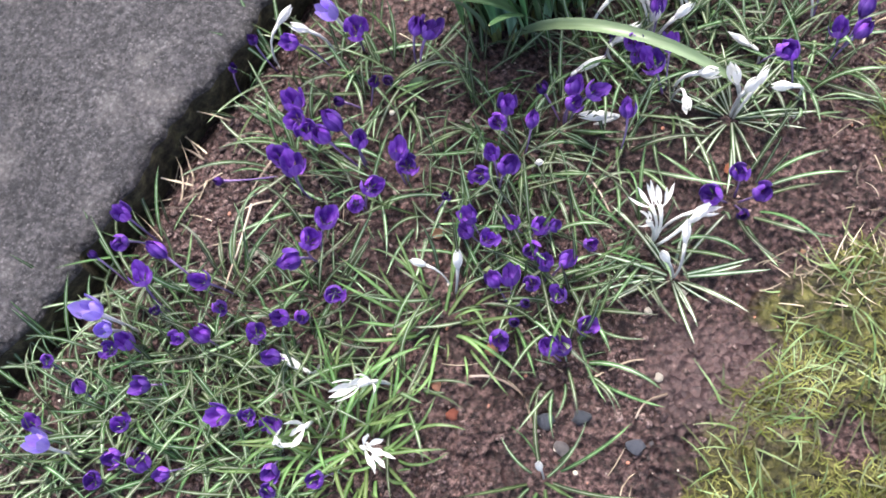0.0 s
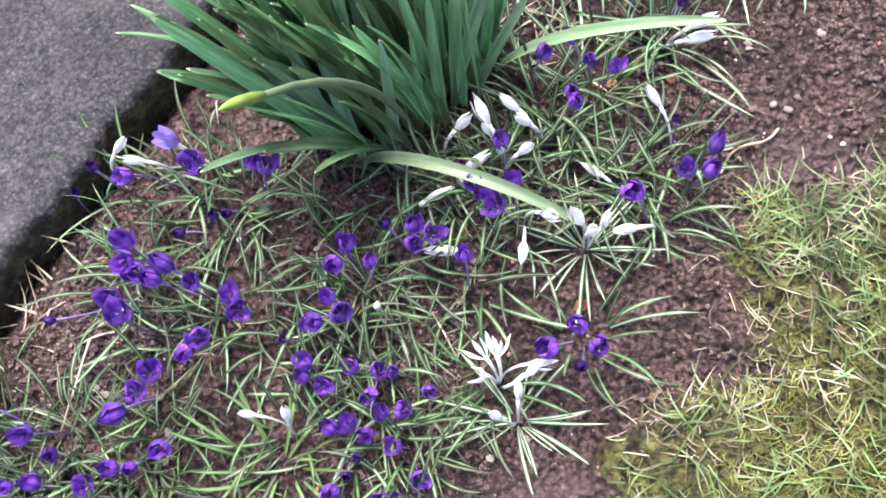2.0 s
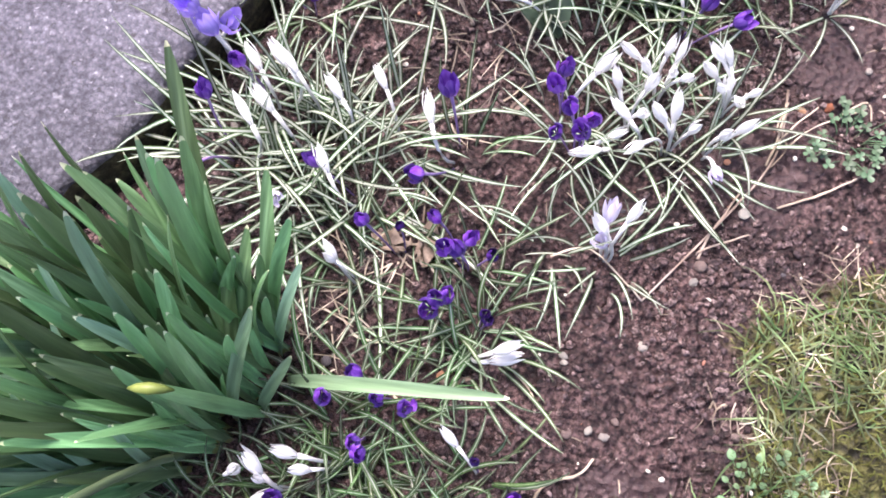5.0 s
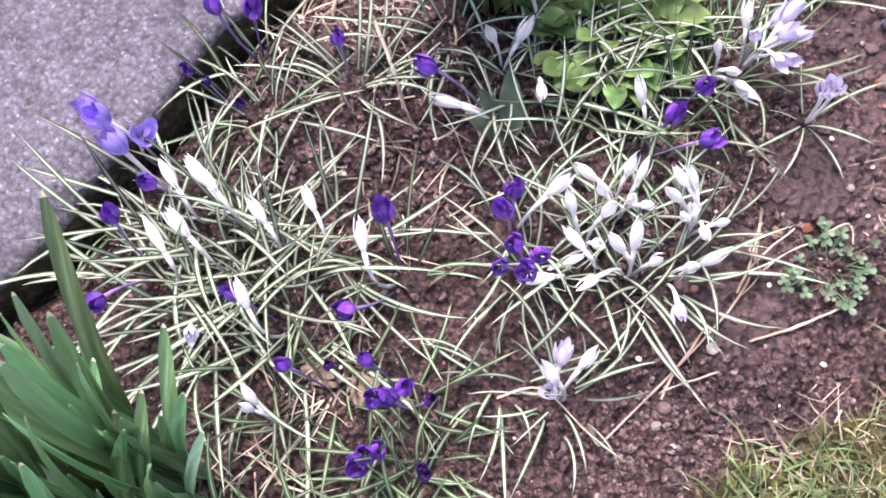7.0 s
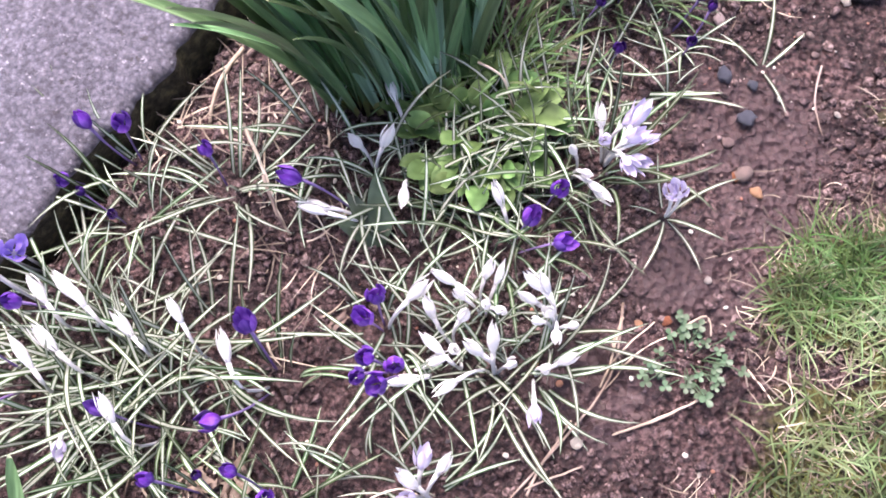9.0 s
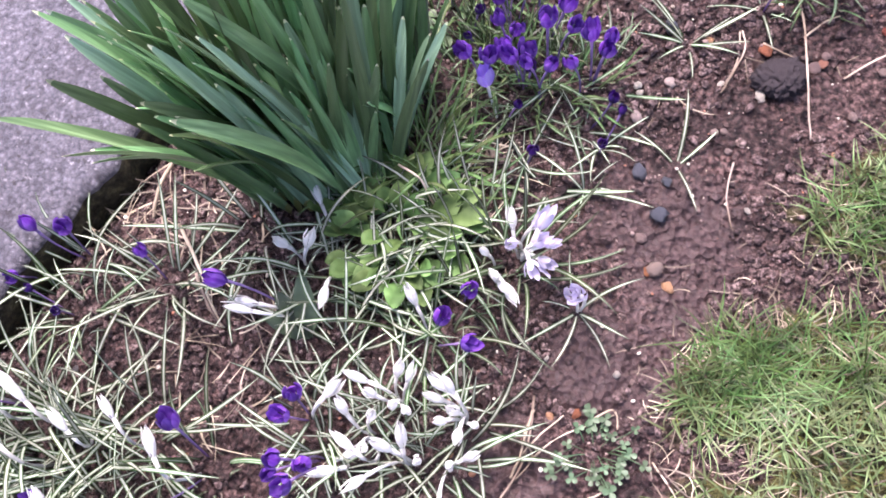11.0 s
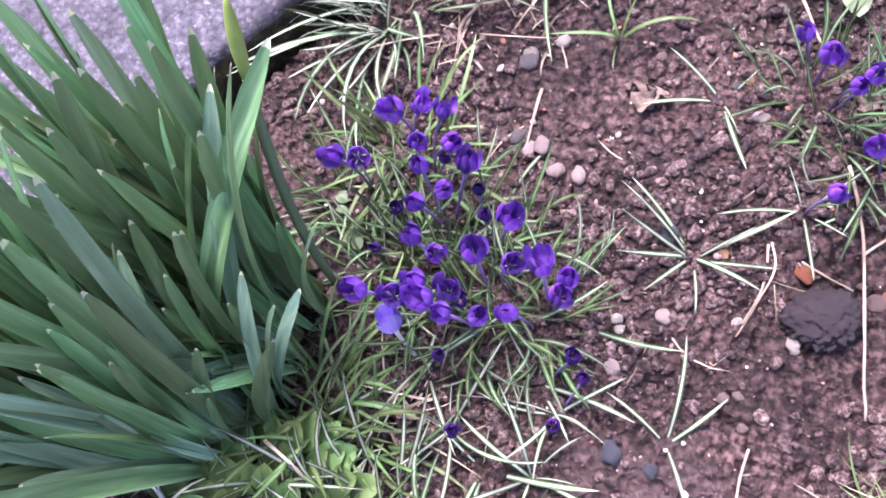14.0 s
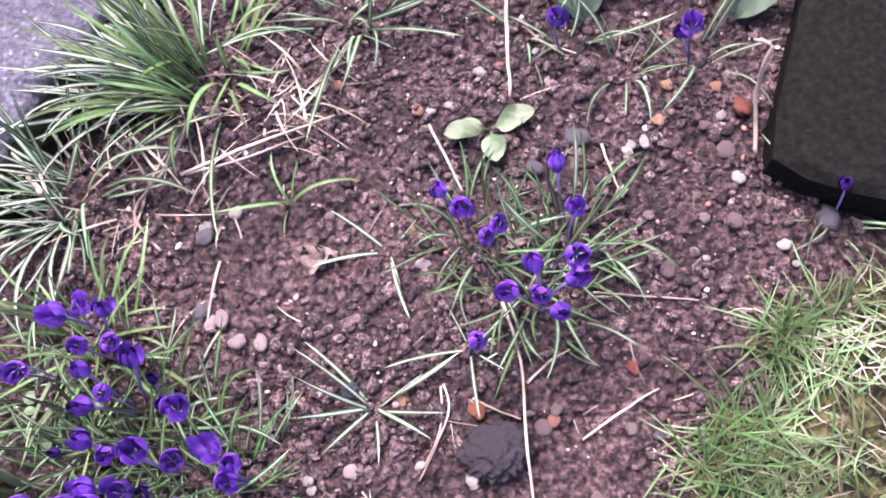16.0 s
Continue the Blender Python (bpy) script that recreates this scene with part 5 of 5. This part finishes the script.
CLOVER = [clover_mesh(0.008, 0.030), clover_mesh(0.0065, 0.045), clover_mesh(0.007, 0.02)]
rosette("clover_weed", 0.603, 1.407, 0.022, 34, CLOVER, "flat green clover-like weed on bare soil", "weed", 1.0, 0.004)
rosette("lawn_weed", 0.589, 1.007, 0.045, 80, WEED, "pale green weed at the lawn's edge", "weed", 0.55)
rosette("lawn_weed", 0.576, 0.971, 0.030, 40, WEED, "pale green weed at the lawn's edge", "weed", 0.5)
rosette("small_leaf_weed", 0.329, 1.883, 0.02, 9, WEED, "small olive weed between crocus leaves", "weed", 0.9)

TULIP = ovate_mesh(0.085, 0.026, 48, 25, MAT_GREYLEAF, 0.8, 0.1)


def tulip(x, y, lean, count, label, size=1.0):
    plant = new("tulip_shoot")
    plant.matrix_world = pose(x, y, ground_z(x, y))
    tagged(plant, label, "tulip")
    for k in range(count):
        child("leaf", TULIP, plant, pose(0, 0, -0.003, 0, 0, lean + (k - (count - 1) / 2) * 32) @ Matrix.Scale(size * (1.0 - 0.12 * k), 4))


tulip(0.267, 1.457, 140, 3, "young tulip shoot with broad grey-green leaves")
tulip(0.919, 2.322, 60, 3, "young shoot with broad green leaves by the edging stone")
tulip(0.781, 2.313, 120, 3, "young shoot with broad green leaves by the edging stone")
tulip(-0.162, 0.752, 30, 1, "single grey-green oval leaf among crocuses", 0.5)


MAT_DEAD = material("dead_leaf", stone_look((0.096, 0.064, 0.048), (0.176, 0.128, 0.102), (0.264, 0.206, 0.173)), 0.7, 0.2)


def dead_leaf(x, y, size, turn, label):
    """A shrivelled, crumpled leaf lying on the soil."""
    me = ovate_mesh(size, size * 0.55, 14, -10, MAT_DEAD, 0.7, 0.08)
    for v in me.vertices:
        v.co += Vector((noise.noise(v.co * 120 + Vector((x, 0, 0))), noise.noise(v.co * 120 + Vector((0, y, 5))), 0.9 * abs(noise.noise(v.co * 55 + Vector((x, y, 9)))))) * size * 0.5
    ob = new("dead_leaf", me)
    ob.matrix_world = pose(x, y, ground_z(x, y) + 0.004, 0, 0, turn)
    return tagged(ob, label, "dead leaf")


dead_leaf(0.538, 2.031, 0.028, 40, "crumpled beige dead leaf on the soil")
dead_leaf(0.548, 2.044, 0.022, 150, "crumpled beige dead leaf on the soil")
dead_leaf(0.175, 1.162, 0.045, 70, "shrivelled pale brown dead leaf among crocuses")
dead_leaf(0.159, 1.166, 0.040, 160, "shrivelled pale brown dead leaf among crocuses")
dead_leaf(0.236, 1.039, 0.030, 20, "shrivelled orange-brown dead leaf on the soil")
dead_leaf(0.411, 1.712, 0.035, 100, "shrivelled brown dead leaf at the crocus roots")
dead_leaf(0.230, 1.359, 0.026, 30, "shrivelled brown dead leaf at the crocus roots")
dead_leaf(0.722, 2.074, 0.026, 10, "curled dead leaf on the soil")


# ---- stones ----
def pebble_meshes():
    out = []
    for k in range(8):
        vs, fs = lump(k + 50, 2, (1.0, 0.78 + 0.05 * (k % 4), 0.6), 0.45)
        out.append((vs, fs))
    return out


LUMPS = pebble_meshes()
STONE_MESH = {k: [mesh_of("stone", vs, fs, [m]) for vs, fs in LUMPS] for k, m in STONES.items()}
SHARD = lump(90, 2, (1.0, 0.8, 0.4), 0.55)
for k, m in STONES.items():
    STONE_MESH[k].append(mesh_of("shard", SHARD[0], SHARD[1], [m], None, False))
STONE_WORDS = {"cream": "small pale cream pebble on the soil", "pink": "dull pinkish-brown pebble on the soil", "blush": "smooth pale pinkish pebble on the soil", "brick": "broken shard of red brick on the soil",
               "orange": "orange terracotta fragment on the soil", "grey": "rounded grey pebble on the soil", "slate": "dark blue-grey slate chip on the soil",
               "coal": "large dark crumbly lump on the soil"}


COAL = lump(12, 5, (1.0, 0.78, 0.55), 0.03)
crumble = [1 + 0.16 * noise.noise(Vector(v) * 3) + 0.22 * noise.noise(Vector(v) * 8) + 0.16 * noise.noise(Vector(v) * 19) for v in COAL[0]]
STONE_MESH["coal"] = [mesh_of("lump", COAL[0] * np.array(crumble)[:, None], COAL[1], [STONES["coal"]])] * 9


def stone(kind, x, y, r, name="pebble", turn=None, which=None):
    me = STONE_MESH[kind][pick.randrange(8) if which is None else which]
    ob = new(name, me)
    ob.matrix_world = pose(x, y, ground_z(x, y) + r * 0.38, pick.uniform(-12, 12), pick.uniform(-12, 12), pick.uniform(0, 360) if turn is None else turn) @ Matrix.Diagonal((r, r * pick.uniform(0.8, 1.1), r * pick.uniform(0.7, 1.1), 1))
    return tagged(ob, STONE_WORDS[kind], "stone", "stones on the bed")


stone("cream", -0.280, 0.508, 0.0065)
stone("cream", -0.263, 0.505, 0.0065)
stone("cream", -0.454, 0.290, 0.0050)
stone("cream", 0.215, 0.486, 0.0050)
stone("cream", 0.188, 0.556, 0.0050)
stone("cream", 0.220, 0.586, 0.0050)
stone("orange", -0.068, 0.587, 0.0101, "shard", None, 8)
stone("orange", 0.029, 0.469, 0.0101, "shard", None, 8)
stone("orange", -0.022, 0.412, 0.0072, "shard", None, 8)
stone("brick", 0.242, 0.746, 0.0101, "shard", None, 8)
stone("brick", 0.004, 0.387, 0.0079, "shard", None, 8)
stone("pink", -0.104, 0.540, 0.0062)
stone("pink", -0.072, 0.512, 0.0062)
stone("grey", 0.131, 0.383, 0.0099)
stone("pink", 0.155, 0.377, 0.0050)
stone("pink", 0.092, 0.399, 0.0050)
stone("slate", 0.207, 0.407, 0.0115, "shard", None, 8)
stone("slate", 0.106, 0.408, 0.0115, "shard", None, 8)
stone("slate", 0.144, 0.421, 0.0115, "shard", None, 8)
stone("cream", 0.472, 1.212, 0.0043)
stone("cream", 0.358, 1.093, 0.0043)
stone("cream", 0.434, 1.132, 0.0043)
stone("cream", 0.332, 1.016, 0.0050)
stone("cream", 0.399, 1.030, 0.0050)
stone("cream", 0.416, 1.028, 0.0050)
stone("cream", 0.241, 1.067, 0.0050)
stone("orange", 0.236, 1.046, 0.0072, "shard", None, 8)
stone("orange", 0.279, 1.037, 0.0072, "shard", None, 8)
stone("pink", 0.378, 1.021, 0.0050)
stone("pink", 0.547, 1.063, 0.0050)
stone("cream", 0.471, 1.212, 0.0050)
stone("cream", 0.435, 1.129, 0.0050)
stone("cream", 0.356, 1.100, 0.0050)
stone("pink", 0.413, 1.191, 0.0062)
stone("pink", 0.241, 1.041, 0.0062)
stone("brick", 0.575, 1.443, 0.0065, "shard", None, 8)
stone("orange", 0.646, 1.605, 0.0086, "shard", None, 8)
stone("pink", 0.628, 1.621, 0.0099)
stone("cream", 0.575, 1.797, 0.0043)
stone("cream", 0.717, 1.711, 0.0043)
stone("cream", 0.531, 1.496, 0.0043)
stone("cream", 0.609, 1.494, 0.0043)
stone("cream", 0.712, 1.850, 0.0043)
stone("slate", 0.622, 1.726, 0.0072, "shard", None, 8)
stone("brick", 0.621, 1.618, 0.0072, "shard", None, 8)
stone("slate", 0.590, 1.731, 0.0115, "shard", None, 8)
stone("slate", 0.621, 1.685, 0.0115, "shard", None, 8)
stone("coal", 0.727, 1.881, 0.031, "lump", 25)
stone("cream", 0.709, 1.857, 0.0072)
stone("cream", 0.459, 2.080, 0.0072)
stone("cream", 0.433, 2.062, 0.0072)
stone("blush", 0.505, 1.957, 0.0087)
stone("blush", 0.485, 1.956, 0.0087)
stone("blush", 0.457, 1.969, 0.0087)
stone("blush", 0.467, 1.974, 0.0087)
stone("cream", 0.504, 1.962, 0.0050)
stone("cream", 0.568, 1.840, 0.0050)
stone("cream", 0.572, 1.833, 0.0050)
stone("cream", 0.663, 1.863, 0.0050)
stone("blush", 0.574, 1.799, 0.0074)
stone("blush", 0.605, 1.851, 0.0074)
stone("blush", 0.645, 2.045, 0.0074)
stone("pink", 0.767, 1.907, 0.0074)
stone("pink", 0.547, 2.038, 0.0074)
stone("pink", 0.555, 2.049, 0.0074)
stone("brick", 0.707, 1.916, 0.0101, "shard", None, 8)
stone("orange", 0.640, 1.918, 0.0065, "shard", None, 8)
stone("orange", 0.775, 1.914, 0.0065, "shard", None, 8)
stone("slate", 0.594, 1.923, 0.0115, "shard", None, 8)
stone("grey", 0.434, 2.053, 0.0087)
stone("grey", 0.444, 1.980, 0.0087)
stone("grey", 0.740, 2.148, 0.0087)
stone("pink", 0.685, 1.779, 0.0050)
stone("pink", 0.676, 1.803, 0.0050)
stone("pink", 0.665, 1.798, 0.0050)
stone("cream", 0.679, 2.245, 0.0072)
stone("cream", 0.929, 2.154, 0.0072)
stone("cream", 0.842, 2.185, 0.0072)
stone("orange", 0.622, 2.200, 0.0072, "shard", None, 8)
stone("orange", 0.861, 2.249, 0.0072, "shard", None, 8)
stone("orange", 0.907, 2.247, 0.0072, "shard", None, 8)
stone("orange", 0.854, 2.208, 0.0072, "shard", None, 8)
stone("cream", 0.635, 2.202, 0.0058)
stone("cream", 0.652, 2.209, 0.0058)
stone("cream", 0.829, 2.180, 0.0058)
stone("cream", 0.826, 2.174, 0.0058)
stone("cream", 0.852, 2.190, 0.0058)
stone("cream", 0.913, 2.219, 0.0058)
stone("cream", 0.823, 2.133, 0.0058)
stone("brick", 0.931, 2.226, 0.0130, "shard", None, 8)
stone("grey", 1.012, 2.122, 0.0124)
stone("grey", 0.778, 2.182, 0.0124)
stone("pink", 0.918, 2.181, 0.0087)
stone("pink", 0.963, 2.217, 0.0087)
stone("pink", 0.867, 2.059, 0.0087)
stone("pink", 0.927, 2.110, 0.0087)
stone("pink", 0.848, 2.109, 0.0056)
stone("pink", 0.899, 2.111, 0.0056)
stone("pink", 0.843, 1.913, 0.0056)
stone("pink", 0.777, 1.923, 0.0056)
stone("orange", 0.640, 1.917, 0.0058, "shard", None, 8)
stone("orange", 0.645, 2.045, 0.0058, "shard", None, 8)
stone("brick", 0.841, 1.967, 0.0079, "shard", None, 8)
stone("brick", 0.708, 1.917, 0.0079, "shard", None, 8)

for k in range(190):
    sy = pick.uniform(0.3, 2.5) if k % 3 == 0 else pick.uniform(1.0, 2.5)
    sx = pick.uniform(edge_x(sy) + 0.04, float(along(LAWN, sy)))
    stone(pick.choice(("cream", "pink", "pink", "grey", "cream", "pink", "pink", "orange")), sx, sy, 0.0022 + 0.005 * pick.random() ** 2)


# ---- dry stems and twigs ----
def stem(name, points, r, label, category="dry stem", mat=None):
    """A bent dry stalk lying over the soil; points: x, y, height over the ground."""
    pts = [Vector((x, y, ground_z(x, y) + z)) for x, y, z in points]
    fine = []
    for i in range(len(pts) - 1):
        p0, p1, p2, p3 = pts[max(i - 1, 0)], pts[i], pts[i + 1], pts[min(i + 2, len(pts) - 1)]
        for j in range(5):
            t = j / 5
            fine.append(0.5 * (2 * p1 + (p2 - p0) * t + (2 * p0 - 5 * p1 + 4 * p2 - p3) * t * t + (3 * p1 - p0 - 3 * p2 + p3) * t ** 3))
    fine.append(pts[-1])
    wobbly = [p + Vector((noise.noise(p * 60), noise.noise(p * 60 + Vector((9, 0, 0))), 0)) * r * 0.8 for p in fine]
    verts, faces = tube(wobbly, [r * (1.0 - 0.35 * i / len(fine)) * (1 + 0.2 * noise.noise(p * 130)) for i, p in enumerate(fine)], 6)
    ob = new(name, mesh_of(name, verts, faces, [mat or MAT_STEM]))
    return tagged(ob, label, category)


stem("twig", [(0.528, 1.451, 0.01), (0.529, 1.373, 0.008), (0.483, 1.279, 0.01), (0.423, 1.179, 0.004)], 0.0016, "forked dry twig lying on the soil")
stem("twig", [(0.317, 1.196, 0.03), (0.357, 1.216, 0.02), (0.423, 1.179, 0.004)], 0.0013, "forked dry twig lying on the soil")
stem("twig", [(0.518, 1.278, 0.004), (0.473, 1.248, 0.01), (0.468, 1.241, 0.004)], 0.0012, "thin dry twig lying on the soil")
stem("dry_stalk", [(0.721, 2.012, 0.015), (0.742, 1.961, 0.012), (0.754, 1.882, 0.028), (0.772, 1.810, 0.006)], 0.0017, "long straight dry stalk lying on the soil")
stem("dry_stalk", [(0.676, 1.936, 0.004), (0.683, 1.914, 0.004), (0.675, 1.882, 0.004), (0.664, 1.850, 0.004)], 0.0012, "thin curved dry stem on the soil")
stem("dry_stalk", [(0.703, 1.926, 0.004), (0.723, 1.918, 0.004), (0.747, 1.912, 0.004)], 0.0012, "thin dry stem on the soil")
stem("dry_stalk", [(0.946, 2.180, 0), (0.937, 2.220, 0.03), (0.934, 2.233, 0.07), (0.936, 2.241, 0.09), (0.923, 2.252, 0.085)], 0.0024, "pale upright dry stalk standing on the soil")
stem("dry_stalk", [(0.698, 2.314, 0.03), (0.704, 2.264, 0.03), (0.711, 2.209, 0.02)], 0.0022, "long pale dry stalk lying over the soil")
stem("dry_stalk", [(0.713, 2.299, 0.02), (0.737, 2.281, 0.01), (0.774, 2.275, 0.004)], 0.0014, "pale dry stalk lying over the soil")
stem("dry_stalk", [(0.799, 2.184, 0.004), (0.811, 2.153, 0.004), (0.824, 2.125, 0.004)], 0.0016, "pale dry stalk on the soil")
stem("dry_stalk", [(0.637, 2.176, 0.02), (0.658, 2.141, 0.03), (0.676, 2.109, 0.03)], 0.0016, "pale dry stalk lying over young plants")
stem("dry_stalk", [(0.802, 2.031, 0.004), (0.848, 2.032, 0.004), (0.895, 2.031, 0.004)], 0.0012, "thin dry stalk on the soil")
stem("dry_stalk", [(0.406, 2.112, 0.01), (0.460, 2.132, 0.015), (0.515, 2.166, 0.01)], 0.0016, "long dry stalk lying on the soil")
stem("dry_stalk", [(0.052, 1.647, 0.02), (0.040, 1.609, 0.02), (0.037, 1.582, 0.015), (0.035, 1.556, 0.004)], 0.0030, "thick pale dry stalk on the soil")
stem("dry_stalk", [(0.045, 1.558, 0.004), (0.062, 1.541, 0.01), (0.084, 1.538, 0.004)], 0.0022, "pale dry stalk on the soil")
stem("dry_stalk", [(0.131, 1.493, 0.05), (0.147, 1.465, 0.03), (0.167, 1.445, 0.005)], 0.0022, "pale dry stalk on the soil")
stem("dry_stalk", [(0.325, 1.663, 0.06), (0.352, 1.652, 0.06), (0.364, 1.641, 0.04), (0.372, 1.632, 0.02)], 0.0016, "pale withered flower stem")
stem("dry_stalk", [(0.093, 1.545, 0.05), (0.120, 1.508, 0.03), (0.145, 1.468, 0.015), (0.166, 1.445, 0.004)], 0.0022, "pale curved dry stalk on the soil")
stem("dry_stalk", [(0.358, 0.934, 0.004), (0.367, 0.965, 0.008), (0.399, 0.983, 0.01), (0.411, 1.004, 0.004)], 0.0020, "pale wavy dead stem on the soil")
stem("dry_stalk", [(0.342, 1.042, 0.004), (0.325, 1.059, 0.004), (0.304, 1.072, 0.004)], 0.0014, "fallen pale dry leaf stem")
stem("dry_stalk", [(0.146, 0.467, 0.004), (0.178, 0.494, 0.006), (0.195, 0.501, 0.004)], 0.0016, "thin dry stem on the soil")
stem("dry_stalk", [(0.227, 0.470, 0.006), (0.208, 0.457, 0.008), (0.200, 0.436, 0.006)], 0.0017, "pale dry bulb roots on the soil")
stem("dry_stalk", [(0.012, 0.433, 0.01), (0.043, 0.438, 0.01), (0.075, 0.428, 0.004), (0.092, 0.400, 0.004)], 0.0019, "long dry stalk on the soil")
stem("dry_stalk", [(0.084, 0.693, 0.02), (0.107, 0.670, 0.02), (0.125, 0.650, 0.01)], 0.0014, "thin dry stalk among crocuses")
stem("dry_stalk", [(-0.292, 0.561, 0.03), (-0.290, 0.511, 0.03), (-0.297, 0.450, 0.01)], 0.0016, "thin dry stalk among crocuses")
stem("dry_stalk", [(0.531, 1.437, 0.01), (0.526, 1.407, 0.004), (0.539, 1.386, 0.004), (0.526, 1.359, 0.004)], 0.0013, "pale dry twig on the soil")
stem("dry_stalk", [(0.539, 1.386, 0.004), (0.562, 1.414, 0.01), (0.615, 1.451, 0.004)], 0.0012, "pale dry twig on the soil")
stem("dry_stalk", [(0.543, 1.316, 0.004), (0.576, 1.338, 0.004), (0.620, 1.369, 0.004)], 0.0013, "thin dry stem on the soil")
stem("dry_stalk", [(0.692, 1.764, 0.004), (0.692, 1.723, 0.004), (0.705, 1.685, 0.004)], 0.0013, "thin dry stem on the soil")
stem("dry_stalk", [(0.674, 1.934, 0.004), (0.677, 1.897, 0.004), (0.667, 1.862, 0.004)], 0.0013, "thin dry stem on the soil")
stem("dry_stalk", [(0.521, 1.360, 0.004), (0.527, 1.391, 0.008), (0.528, 1.417, 0.012), (0.530, 1.443, 0.008)], 0.0017, "bent pale dry twig on the soil")
stem("dry_stalk", [(0.527, 1.386, 0.006), (0.543, 1.412, 0.012), (0.562, 1.438, 0.01)], 0.0013, "pale dry twig on the soil")
stem("dry_stalk", [(0.590, 1.433, 0.008), (0.590, 1.438, 0.012), (0.613, 1.455, 0.012), (0.621, 1.437, 0.006)], 0.0016, "bent pale dry twig on the soil")
stem("dry_stalk", [(0.547, 1.319, 0.004), (0.587, 1.344, 0.006), (0.624, 1.373, 0.008)], 0.0016, "pale dry twig across the clover")
stem("dry_stalk", [(0.470, 1.237, 0.004), (0.481, 1.276, 0.01), (0.499, 1.321, 0.012)], 0.0017, "pale dry stem on the soil")
stem("dry_stalk", [(0.664, 1.412, 0.004), (0.678, 1.397, 0.01), (0.694, 1.381, 0.004)], 0.0013, "pale dry stem on the soil")
stem("dry_stalk", [(0.277, 2.076, 0.03), (0.241, 2.102, 0.035), (0.185, 2.146, 0.02)], 0.0034, "thick bleached dead leaf stalk flopped over the path edge")
stem("dry_stalk", [(0.284, 2.071, 0.03), (0.219, 2.097, 0.035), (0.125, 2.126, 0.012)], 0.0020, "bleached dead stalk flopped over the path edge")
stem("dry_stalk", [(0.284, 2.074, 0.03), (0.248, 2.121, 0.035), (0.204, 2.168, 0.02)], 0.0018, "bleached dead stalk flopped over the path edge")
stem("dry_stalk", [(0.402, 2.111, 0.01), (0.470, 2.147, 0.015), (0.541, 2.188, 0.01)], 0.0018, "long pale straw lying over the soil")
stem("dry_stalk", [(0.404, 2.187, 0.02), (0.395, 2.119, 0.02), (0.362, 2.070, 0.01), (0.394, 2.035, 0.004)], 0.0022, "bent pale dead stalk on the soil")
stem("dry_stalk", [(0.342, 2.149, 0.01), (0.384, 2.119, 0.012), (0.409, 2.095, 0.004)], 0.0016, "pale dead stalk on the soil")
stem("dry_stalk", [(0.801, 1.900, 0.004), (0.832, 1.926, 0.006), (0.864, 1.950, 0.004)], 0.0013, "thin dry stem on the soil")
stem("dry_stalk", [(0.749, 1.945, 0.004), (0.767, 1.964, 0.008), (0.785, 1.978, 0.004)], 0.0013, "dry twig on the soil")
